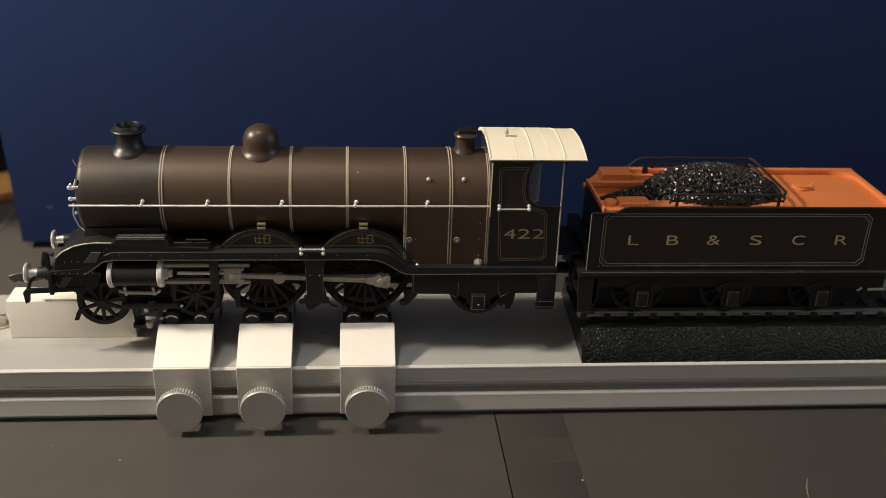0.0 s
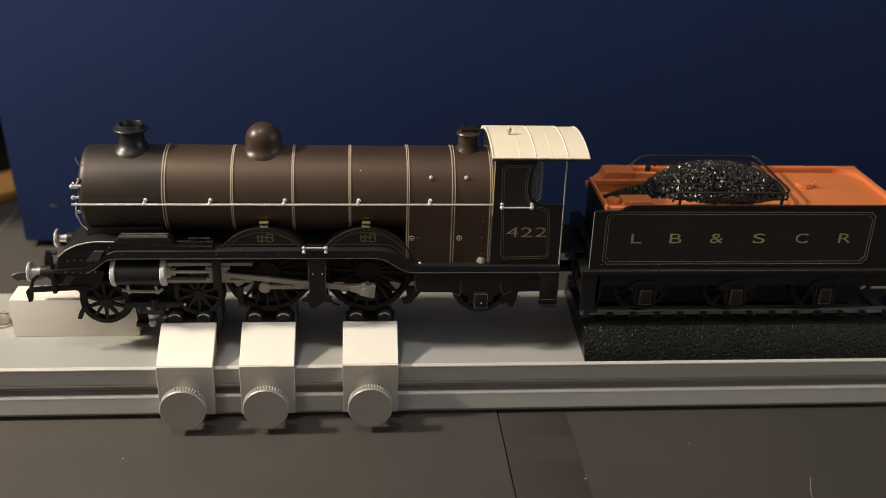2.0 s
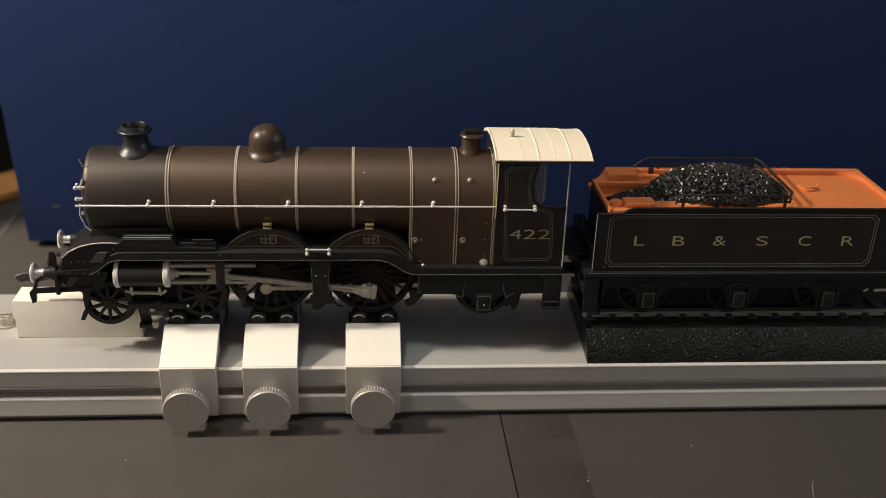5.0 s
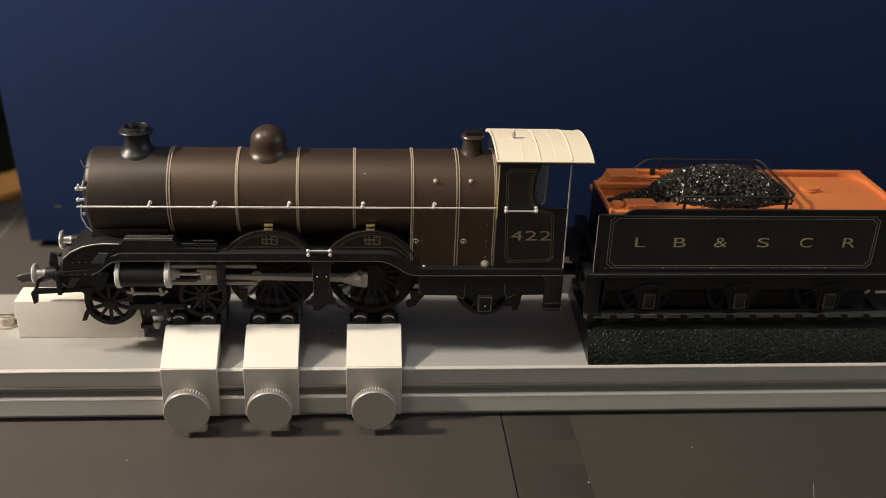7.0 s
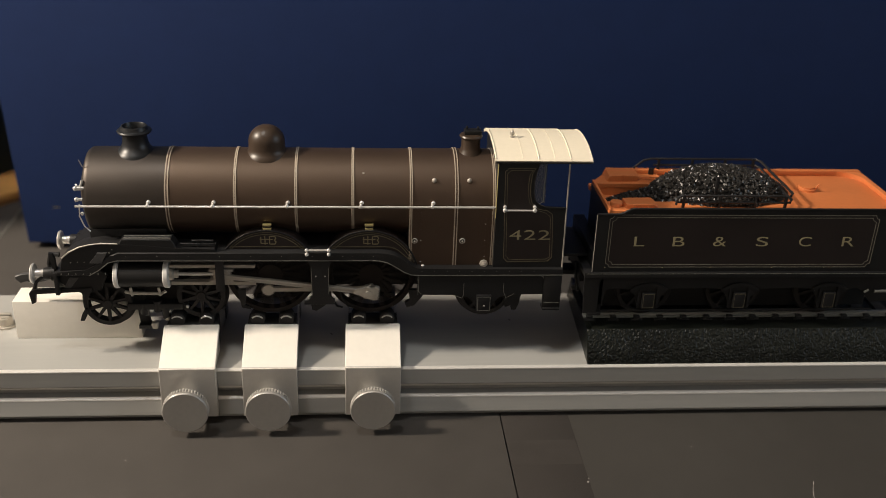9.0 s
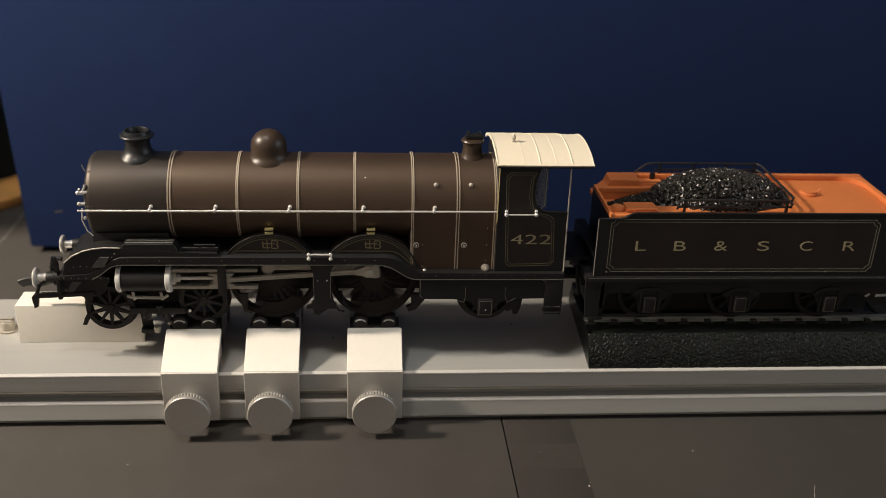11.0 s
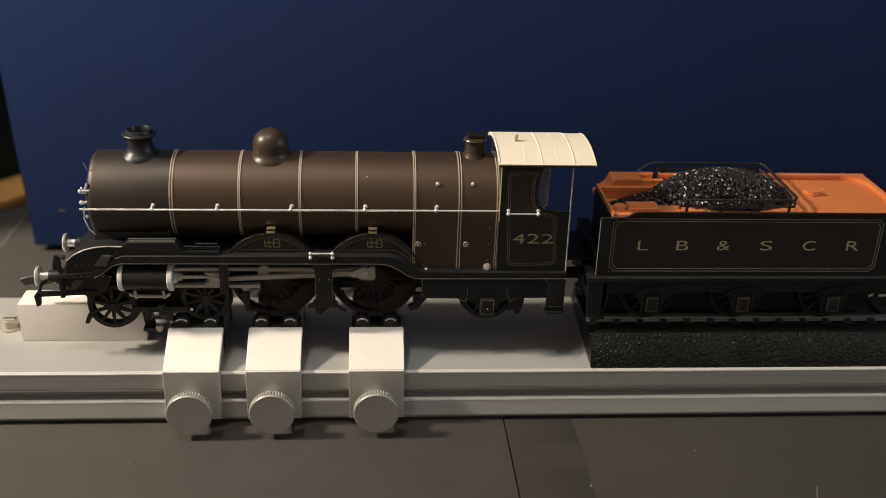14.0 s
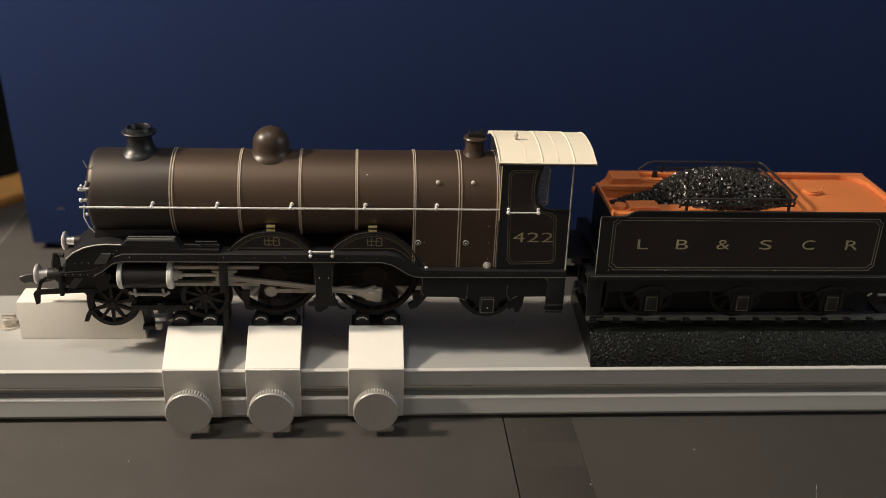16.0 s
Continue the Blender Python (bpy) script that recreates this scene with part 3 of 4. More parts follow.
    part("frame_line", tube([(x, -14.05, z + 0.05) for x, z in fr[1:7]], 0.19), ROD, t, "pale steel edge line")
    cv = part("valve_cover", prism([(-38.0, 20.4), (-37.4, 23.2), (-36.8, 24.0), (-24.2, 24.0), (-23.4, 23.0), (-22.6, 20.4)], -13.9, -10.0, bevel=0.15), BLACK, t, "black valve cover box")
    for y in (-13.0, -11.6):
        part("cover_edge", rod((-36.6, y, 24.05), (-24.4, y, 24.05), 0.16), GLINE, cv)
    for a, b in (((-22, 22.4), (-12.8, 22.4)), ((-19, 23.3), (-13.4, 23.3)), ((-17.4, 21.0), (-17.4, 23.3))):
        part("pipe", rod((a[0], -12.8, a[1]), (b[0], -12.8, b[1]), 0.28), BLACK, t, "black lubricator pipe")
    for i in range(8):
        part("rivet", ball((-53 + i * 1.9, -14.65, 14.4), 0.16, 6), GLINE, t)
    for x, z in ((-50.4, 17.4), (-48.6, 17.6), (-46.9, 17.5), (-40.2, 20.2), (-39.4, 21.2)):
        part("rivet", ball((x, -14.05, z), 0.16, 6), GLINE, t)
    # thin grey prism in place of a reflection on the framing
    part("frame_reflection", prism([(-45.4, 17.5), (-42.3, 17.5), (-40.8, 20.4), (-43.2, 20.4)], -14.66, -13.9), PANEL, t, "grey reflection on the framing, laid on as a patch")
    # splashers
    for ax, drop in ((0.0, False), (27.3, True)):
        for s in (-1, 1):
            o, i = s * 11.9, s * 7.2
            pts = arc(ax + 0.4, 12.4, 13.35, 144, 36 if not drop else 14, 28)
            base = [(pts[-1][0], 15.8 if drop else 20.3), (pts[0][0], 20.3)] if not drop else [(pts[-1][0], 15.5), (38.0, 15.5), (34, 18.5), (pts[0][0], 20.3)]
            sp = part("splasher", prism(pts + base, o, i, bevel=0.15), DARK, t, "dark umber wheel splasher")
            if s < 0:
                rim = tube([(x, -11.95, z) for x, z in pts], 0.22)
                part("splasher_rim", rim, BLACK, sp, "black raised rim")
                inner = arc(ax + 0.4, 12.4, 12.25, 140, 40 if not drop else 22, 26)
                if drop:
                    tail = [(39.0, 16.9), (37.2, 18.6), (35.4, 20.2), (33.6, 21.0), (31.8, 21.1), (17.6, 21.1)]
                else:
                    tail = [(inner[-1][0] + 0.4, 21.1), (inner[0][0] - 0.2, 21.1)]
                part("splasher_line", strip(inner + tail, -11.93, 0.22, closed=True), LINE, sp, "fine buff lining")
                inner2 = arc(ax + 0.4, 12.4, 12.85, 142, 38 if not drop else 18, 26)
                part("splasher_line", strip(inner2, -11.93, 0.14), LINE, sp)
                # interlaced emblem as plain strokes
                for x0, z0, x1, z1 in ((-2.9, 24.0, -2.9, 21.8), (-2.9, 21.8, -0.4, 21.8), (-3.3, 23.2, 1.4, 23.2), (0.3, 24.2, 0.3, 21.6), (0.3, 24.2, 2.2, 24.2), (0.3, 21.6, 2.2, 21.6), (2.2, 24.2, 2.6, 23.5), (2.6, 23.5, 2.0, 22.9), (2.0, 22.9, 2.7, 22.3), (2.7, 22.3, 2.2, 21.6), (-1.4, 24.4, -1.4, 21.4)):
                    part("emblem_stroke", strip([(ax + 1.1 + x0 * 0.72, 23.0 + (z0 - 22.9) * 0.85), (ax + 1.1 + x1 * 0.72, 23.0 + (z1 - 22.9) * 0.85)], -11.93, 0.26), EMBL, sp)
    for x in (0.7, 27.7):
        lu = part("lubricator", box(x - 1.0, x + 1.0, -11.6, -10.8, 25.7, 26.9, 0.1), DARK, t, "small lubricator with brass lid and flange")
        part("lid", box(x - 1.15, x + 1.15, -11.75, -10.6, 26.95, 27.45, 0.08), BRASS, lu)
        part("flange", box(x - 1.1, x + 1.1, -11.85, -10.8, 25.9, 26.4, 0.08), BRASS, lu)
    # short handrail over the step bracket
    hs = part("step_rail", rod((11.2, -14.9, 21.4), (17.0, -14.9, 21.4), 0.25), SILVER, t, "short bright handrail")
    for x in (11.2, 17.0):
        part("rail_knob", ball((x, -14.9, 21.4), 0.55, 10), SILVER, hs)
        part("rail_knob", ball((x, -14.9, 20.2), 0.55, 10), SILVER, hs)
    br = [(10.2, 18.3), (11.6, 17.6), (12.2, 16.0), (12.3, 12), (12.4, 7.6), (11.6, 6.2), (10.2, 5.8), (10.2, 4.8), (18.4, 4.8), (18.4, 6.4), (17.2, 7.0), (16.8, 8.0), (16.8, 12), (16.9, 16.0), (17.6, 17.6), (19.0, 18.3)]
    b = part("step_bracket", prism(br, -14.3, -13.6, bevel=0.08), BLACK, t, "black hanging step bracket")
    part("bracket_line", strip(br[2:5], -14.32, 0.12), GLINE, b)
    part("bracket_line", strip(br[11:14], -14.32, 0.12), GLINE, b)
    for x in (13.4, 15.9):
        part("bolt", ball((x, -14.3, 13.4), 0.22, 6), SILVER, b)
    for x in (13, 16):
        part("sand_pipe", tube([(x + 3.5, -9.5, 8), (x + 4.5, -10.5, 4.5), (x + 6, -11, 2.6), (x + 7.5, -11, 2.2)], 0.3), BLACK, t, "black sand pipe")
    part("brake_hanger", prism([(11.5, 6), (17.5, 6), (15.6, 3.4), (13.4, 1.8), (12.2, 2.2)], -12.4, -11.4), BLACK, t, "black brake hanger")
    part("brake_hanger", prism([(38.6, 8), (43.2, 8), (42.4, 6), (40.2, 3.2), (38.2, 2.6), (37.6, 4.0), (39.0, 4.8)], -12.0, -10.8), BLACK, t, "black brake hanger")
    part("brake_hanger", prism([(-8.0, 8), (-5.6, 8), (-6.0, 3.2), (-4.4, 2.4), (-4.6, 1.9), (-7.0, 2.4)], -11.4, -10.6), BLACK, t, "black brake hanger")
    # inside frames
    part("main_frame", box(-52, 80, -6.2, 6.2, 6.8, 18.3, 0.3), BLACK, t, "black inside frames")
    part("ashpan", box(42, 56, -6.6, 6.6, 5.0, 8, 0.3), BLACK, t)
    part("boiler_saddle", box(-46, -26, -9, 9, 17, 25, 0.4), BLACK, t)
    part("firebox_base", box(39.6, 61.5, -11.2, 11.2, 15.5, 20, 0.2), DARK, t)
    # deep rear frame under the cab
    rf = [(40.9, 13.8), (76.0, 13.8), (76.0, 7.7), (64.5, 7.6), (63.0, 6.4), (61.6, 4.0), (57.0, 4.0), (55.4, 6.4), (54.0, 7.6), (40.9, 7.6)]
    r = part("rear_frame", prism(rf, -14.2, -13.4, bevel=0.08), BLACK, t, "black rear outside frame")
    part("rear_frame", prism(rf, 13.4, 14.2), BLACK, t)
    part("frame_line", strip([(41.2, 13.5), (41.2, 8.6), (41.9, 8.0)], -14.22, 0.12), GLINE, r)
    part("frame_line", strip([(41.9, 13.6), (74.6, 13.6), (75.5, 13.0), (75.7, 12.2), (75.7, 4.4)], -14.22, 0.2), GLINE, r)
    part("frame_line", strip([(53.6, 11.2), (53.6, 7.6), (53.2, 6.6), (50.6, 7.6)], -14.22, 0.12), GLINE, r)
    part("frame_line", strip([(64.6, 11.2), (64.6, 8.6), (65.4, 6.6), (67.6, 7.9)], -14.22, 0.12), GLINE, r)
    ab = part("axlebox", box(57.2, 61.2, -15.4, -14.2, 3.0, 7.8, 0.25), BLACK, t, "black axlebox")
    part("axlebox_line", strip([(57.5, 3.3), (60.9, 3.3), (60.9, 7.5), (57.5, 7.5)], -15.42, 0.14, closed=True), GLINE, ab)
    part("bolt", ball((59.3, -15.4, 4.8), 0.25, 6), SILVER, ab)
    part("brake_hanger", prism([(66.0, 7.8), (70.0, 7.8), (69.4, 4.0), (68.6, 2.0), (67.4, 2.0), (67.0, 3.4), (65.6, 2.8), (65.2, 3.6)], -12.6, -11.6), BLACK, t, "black brake hanger")
    # cab footstep
    st = part("cab_step", box(75.6, 80.6, -14.4, -13.6, 3.6, 13.8, 0.1), BLACK, t, "black cab footstep")
    part("tread", box(75.6, 80.4, -15.2, -12.0, 3.2, 3.7, 0.08), BLACK, st)
    part("step_line", strip([(76.0, 5.2), (80.2, 5.2)], -14.42, 0.12), GLINE, st)
    part("step_plate", box(76.5, 80.8, -14.2, -10, 8.2, 8.9, 0.1), BLACK, st)
    # cab
    cy = 13.2
    side = [(62.0, 15.6), (62.0, 46.2), (72.6, 46.2)] + [(72.0, 44.6), (71.5, 43.0), (71.2, 40.5), (71.2, 37.5), (71.7, 35.2), (73.0, 33.9), (74.6, 33.3), (80.4, 33.1), (80.4, 15.6)]
    for s in (-1, 1):
        side_ = side if s < 0 else [(x, 22.0 if 33.0 < z < 34.0 else z) for x, z in side]
        sd = part("cab_side", prism(side_, s * cy, s * (cy - 0.7), bevel=0.06), BLACK, t, "black bordered cab side sheet with a cut-away")
        if s < 0:
            for off, w in ((0.0, 0.16), (0.6, 0.12)):
                k = off
                ln = [(63.2 + k, 43.3 - k), (64.2 + k, 44.3 - k), (71.2 - k, 44.3 - k), (70.4 - k, 42.6), (70.2 - k, 40.0), (70.2 - k, 37.2), (70.8 - k, 34.6), (72.6 - k, 32.8 - k * 0.5), (75.4 - k, 32.2 - k), (76.6 - k, 31.2 - k), (76.8 - k, 29.8), (77.4 - k, 18.6), (76.3 - k, 17.4 + k), (65.2 + k, 17.2 + k), (64.2 + k, 18.3 + k)]
                if k == 0:
                    part("cab_panel", prism(ln, -cy - 0.012, -cy + 0.3), DARK, sd, "dark umber cab side panel")
                part("cab_line", strip(ln, -cy - 0.02, w, closed=True), LINE, sd, "fine buff lining")
            for ch_, x in (("4", 65.4), ("2", 69.3), ("2", 73.2)):
                letter(ch_, x, 23.8, 2.8, 3.2, -cy - 0.02, NUMER, sd, "numeral")
            cr = part("cab_rail", rod((63.6, -cy - 0.9, 32.7), (71.6, -cy - 0.9, 32.7), 0.25), SILVER, sd, "short bright cab handrail")
            for x in (63.6, 71.6):
                part("rail_knob", ball((x, -cy - 0.9, 32.7), 0.6, 10), SILVER, cr)
                part("rail_knob", ball((x, -cy - 0.5, 33.5), 0.5, 10), SILVER, cr)
            part("window_rim", tube([(x, -cy - 0.05, z) for x, z in side[3:11]], 0.14), BLACK, sd)
        if s < 0:
            part("cab_pillar", rod((80.5, s * (cy + 0.1), 15.6), (80.2, s * (cy - 0.2), 46.0), 0.21), ROD, t, "bright cab pillar handrail")
    wf = part("window_frame", tube([(71.0, -12.2, 34.2), (71.0, -12.2, 45.0), (73.2, -12.2, 45.6), (74.0, -12.2, 44.4), (74.0, -12.2, 34.6), (73.0, -12.2, 33.8), (71.0, -12.2, 34.2)], 0.16), GLINE, t, "grey sliding window frame")
    pane = part("pane", box(71.1, 74.5, -12.25, -12.15, 34.2, 45.2, 0.04), GLASS, wf, "glazed pane with its grey reflection put into the colour")
    pane.visible_shadow = False
    part("cab_front", prism([(-13.2, 15.6), (-13.2, 45.6), (-8, 47.2), (0, 48.2), (8, 47.2), (13.2, 45.6), (13.2, 15.6)], 61.4, 62.1, axis="x"), BLACK, t, "black cab front sheet")
    part("cab_front_edge", tube([(61.5, -12.9, 30), (61.5, -12.9, 45.2)], 0.3), BRASS, t, "thin brass cab beading")
    part("cab_floor", box(62, 80, -12.5, 12.5, 15.6, 17.5, 0.1), BLACK, t)
    part("backhead", prism(arc(0, 29, 8.5, 0, 180, 18) + [(-8.5, 17.5), (8.5, 17.5)], 62.1, 67, axis="x"), BLACK, t, "black boiler backhead")
    # roof
    bm = bmesh.new()
    n = 24
    w, ze, h = 13.7, 46.5, 2.4
    rows_ = []
    for i in range(n + 1):
        y = -w + 2 * w * i / n
        z = ze + h * (1 - abs(y / w) ** 2.3)
        z -= 0.55 * max(0.0, y / w) ** 2
        cut = 0.0 if y < 5 else 3.2 * ((y - 5) / (w - 5)) ** 1.3
        rows_.append([bm.verts.new((60.4, y, z)), bm.verts.new((86.2 - cut * 0.4, y, z)), bm.verts.new((86.2 - cut * 0.4, y * 0.985, z - 0.55)), bm.verts.new((60.4, y * 0.985, z - 0.55))])
    for a, b in zip(rows_, rows_[1:]):
        for k in range(4):
            bm.faces.new((a[k], a[(k + 1) % 4], b[(k + 1) % 4], b[k]))
    for e in (rows_[0], rows_[-1]):
        bm.faces.new(e)
    rf = part("cab_roof", bm, CREAM, t, "cream painted curved cab roof")
    for x, r_ in ((60.6, 0.2), (67.7, 0.07), (71.9, 0.17), (76.2, 0.07), (80.4, 0.17), (86.0, 0.13)):
        pts = [(x, w * q, ze + h * (1 - abs(q) ** 2.3) - 0.55 * max(0.0, q) ** 2 + 0.02) for q in (-0.95 + 0.1 * i for i in range(20))]
        part("roof_rib", tube(pts, r_), CREAM, rf, "cream roof rib")
    part("rain_strip", box(60.6, 80.9, w - 1.2, w - 0.4, ze - 0.5, ze + 0.12, 0.12), CREAM, rf, "cream rain strip")
    part("eave_line", rod((60.6, -w + 0.3, ze - 0.55), (86.0, -w + 0.3, ze - 0.55), 0.3), BLACK, rf, "black line under the eave")
    wh = part("whistle", lathe([(0, 0), (0.5, 0), (0.5, 0.5), (0.3, 0.6), (0.3, 1.0), (0.6, 1.0), (0.62, 1.8), (0.35, 2.1), (0.2, 2.4), (0, 2.4)], (66.2, -1.5, 48.6), "z", 16), ROD, t, "small bright whistle")
    # outside cylinder
    for s in (-1, 1):
        yc = s * 11.6
        cl = part("cylinder", lathe([(0, -39.2), (3.5, -39.2), (3.5, -26.2), (0, -26.2)], (0, yc, CYL_Z), "x", 40), BLACK, t, "black steam cylinder")
        for x0, x1 in ((-39.9, -38.6), (-27.0, -25.6)):
            part("end_ring", lathe([(0, x0), (3.5, x0), (3.8, x0 + 0.25), (3.8, x1 - 0.2), (3.6, x1), (0, x1)], (0, yc, CYL_Z), "x", 40), WHITE, cl, "white cylinder end ring")
        part("drain_pipe", tube([(-37.5, yc - 1.5, 8.4), (-35.6, yc - 1.6, 7.9), (-27.8, yc - 1.6, 7.8), (-26.8, yc - 1.5, 8.5)], 0.45), ROD, cl, "grey drain pipe")
        for x in (-36.0, -28.6):
            part("drain_cock", rod((x, yc - 1.6, 9.6), (x + 0.4, yc - 1.6, 7.2), 0.4), ROD, cl)
        part("gland", lathe([(0, -25.6), (1.7, -25.6), (1.7, -24.6), (1.1, -24.4), (1.1, -23.4), (0, -23.4)], (0, yc, CYL_Z), "x", 20), ROD, cl, "grey piston gland")
        for z in (15.5, 10.5):
            part("slide_bar", box(-25.4, -2.8, yc - 1.0, yc + 0.8, z - 0.45, z + 0.45, 0.12), RODD, t, "steel slide bar")
        hy = -14.2 if yc < 0 else 13.7
        hg = part("slide_bar_hanger", box(-13.2, -10.9, hy, hy + 0.5, 8.9, 18.4, 0.1), BLACK, t, "black slide bar hanger")
        for z in (15.5, 10.5):
            part("hanger_foot", box(-12.8, -11.3, min(hy, yc) + 0.4, max(hy, yc), z - 0.4, z + 0.4, 0.05), BLACK, hg)
    # front end
    part("buffer_beam", box(-55.3, -54.2, -14.2, 14.2, 7.8, 14.4, 0.2), BLACK, t, "black buffer beam")
    for s in (-1, 1):
        bu = part("buffer", lathe([(0, -61.8), (1.6, -61.75), (2.6, -61.5), (2.75, -61.2), (2.6, -60.8), (1.0, -60.6), (1.0, -59.4), (0, -59.4)], (0.9 if s > 0 else 0, s * 11.5, 12.4 if s > 0 else 13.1), "x", 28), SILVER, t, "bright round buffer head")
        part("shank", lathe([(0, -60.4), (1.15, -60.4), (1.15, -58.0), (0, -58.0)], (0.9 if s > 0 else 0, s * 11.5, 12.4 if s > 0 else 13.1), "x", 20), SILVER, bu, "bright buffer shank")
        part("stock", lathe([(0, -58.3), (1.55, -58.3), (1.65, -58.0), (1.65, -56.4), (2.1, -56.2), (2.1, -55.2), (0, -55.2)], (0.9 if s > 0 else 0, s * 11.5, 12.4 if s > 0 else 13.1), "x", 20), BLACK, bu, "black buffer stock")
    part("coupling_hook", prism([(-56, 11.0), (-62.0, 9.9), (-66.5, 9.6), (-68.6, 8.9), (-68.5, 7.9), (-67.2, 6.8), (-66.4, 7.4), (-65.4, 7.6), (-64.8, 6.9), (-62.0, 7.2), (-56, 8.8)], -5.0, -3.8, bevel=0.12), PANEL, t, "dark grey coupling hook")
    part("tow_bar", prism([(-62.0, 8.6), (-61.0, 8.9), (-46, 9.4), (-46, 8.4), (-60.8, 7.6), (-61.2, 5.0), (-62.2, 4.6), (-62.6, 7.8)], -13.0, -12.0), BLACK, t, "black guard bar")
    part("guard_post", tube([(-61.6, -12.2, 8.0), (-60.4, -12.2, 11.0), (-58.6, -12.4, 12.4)], 0.5), BLACK, t, "black guard iron")
    part("lamp_bracket", prism([(-55.6, 14.3), (-54.8, 14.3), (-54.8, 17.6), (-55.4, 19.2), (-56.2, 19.4), (-56.0, 16.6)], -12.6, -11.6), BLACK, t, "black lamp bracket")
    part("guard_iron", prism([(-49.4, 1.6), (-48.5, 1.6), (-48.8, 0.2), (-49.8, -2.0), (-51.0, -2.0), (-50.2, 0.2)], -10.4, -9.4), BLACK, t, "black guard iron")
    part("vacuum_pipe", tube([(-56.2, -4, 15), (-58.6, -4, 15.2), (-59.2, -4, 12.5), (-58.8, -4, 8.5)], 0.7), BLACK, t, "black vacuum pipe")
    part("frame_front", prism([(-54.2, 14.2), (-43.6, 14.2), (-41.8, 13.0), (-43.6, 8.8), (-48.0, 7.2), (-52.4, 9.4), (-54.2, 11.0)], -12.6, -11.4), BLACK, t, "black front frame plate")
    # another reflection on the framing, laid on in grey
    part("frame_reflection", prism([(-53.4, 9.3), (-51.8, 9.0), (-49.2, 12.3), (-51.6, 12.4)], -12.68, -12.5), PANEL, t, "grey reflection on the framing, laid on as a patch")
    # bogie
    part("bogie_frame", box(-46, -14, -7.0, 7.0, 2.0, 9.5, 0.4), WHEEL, t, "black bogie frame")
    part("bogie_side", prism([(-50.6, 4.6), (-49.0, 10.8), (-37.0, 10.8), (-36.2, 2.6), (-40.0, 2.4), (-46.0, 3.4)], -7.6, -6.8, bevel=0.1), BLACK, t, "black bogie side plate")
    part("bogie_bar", box(-38, -23, -10.6, -7.2, 1.4, 3.2, 0.3), BLACK, t)
    for x, z in ((-33.6, 1.4), (-30.0, 2.2), (-27.8, 0.2)):
        part("bogie_spring", lathe([(0, -1.6), (1.1, -1.6), (1.1, 1.6), (0, 1.6)], (x, -9.6, z), "z", 14), BLACK, t)
    part("bogie_bracket", box(-33.8, -32.3, -10.2, -9.4, -0.6, 1.4, 0.2), PANEL, t, "grey bogie bracket")
    # bright bits stand in for lit rail glimpsed through gaps in the bogie
    part("bogie_bit", rod((-28.4, -9.9, 0.3), (-26.4, -9.9, 0.7), 0.4), SILVER, t, "small bright bit")
    part("bogie_bit", ball((-27.6, -9.8, -1.4), 0.95, 12), ROD, t, "steel bolt head")
    part("spring_seat", lathe([(0, -0.9), (0.8, -0.9), (1.1, 0.2), (0.9, 0.9), (0, 0.9)], (-31.1, -9.8, -3.7), "z", 14), ROD, t, "steel spring seat")
    part("bogie_bit", ball((-21.9, -10.1, 2.2), 0.5, 10), SILVER, t, "small bright bit")
    part("guard_iron", prism([(-36.4, 6), (-33.8, 6), (-32.6, -4.2), (-35.4, -4.2)], -8.0, -7.0), BLACK, t)
    part("guard_iron", box(-35.6, -30.5, -9.8, -8.0, -5.0, -3.8, 0.2), BLACK, t)
    for x, z, side_label in ((-43.2, 2.9, 0), (-18.0, 5.3, 1)):
        for s in (-1, 1):
            spoked("bogie_wheel", x, z, s * 9.9, 6.6, 10, t, WHEEL, side=s)
        part("axle", rod((x, -8, z), (x, 8, z), 1.0), BLACK, t)
    for s in (-1, 1):
        tw = spoked("trailing_wheel", 59.8, 6.5, s * 9.9, 7.5, 10, t, WHEEL, side=s)
        # added disc: keeps bright gaps from showing between the spokes
        part("gap_disc", lathe([(0, 0), (6.4, 0), (6.4, s * 0.5), (0, s * 0.5)], (59.8, s * 8.2, 6.5), "y", 32), DRIVER, tw, "dark disc added behind the spokes to close bright gaps")
    # driving wheels and rods
    for key, ax in (("front", AX1), ("rear", AX2)):
        for s in (-1, 1):
            wl = spoked("driving_wheel", ax, AXZ, s * 9.9, 11.9, 20, t, DRIVER, side=s, crank=THROW, balance=True)
            part("crank_pin", lathe([(0, s * 0.2), (0.9, s * 0.2), (0.9, s * (4.6 if key == "rear" else 1.6)), (0, s * (4.6 if key == "rear" else 1.6))], (ax + THROW, s * 9.9, AXZ), "y", 14), ROD, wl)
            MOVING[key, s] = wl
    for s in (-1, 1):
        y = s * 11.0
        # coupling rod, origin at the rear pin
        ox, oz = AX2 + THROW, AXZ
        bm = prism(arc(ox, oz, 1.7, -70, 70, 8) + [(ox - 1.2, oz + 0.5), (ox - 26.0, oz + 0.5)] + arc(ox - 27.3, oz, 1.5, 30, 330, 16) + [(ox - 26.0, oz - 0.5), (ox - 1.2, oz - 0.5)], y + 0.45, y - 0.45, bevel=0.08)
        cr = part("coupling_rod", bm, ROD, t, "grey steel coupling rod", at=(ox, y, oz))
        part("rod_boss", lathe([(0, s * 0.9), (1.55, s * 0.9), (1.65, s * 0.6), (1.65, s * 0.3), (0, s * 0.3)], (ox - 27.3, y, oz), "y", 24), ROD, cr, "round steel rod end")
        MOVING["coupling", s] = cr
        # connecting rod, origin at the big end
        y = s * 13.0
        o = (ox, y, oz)
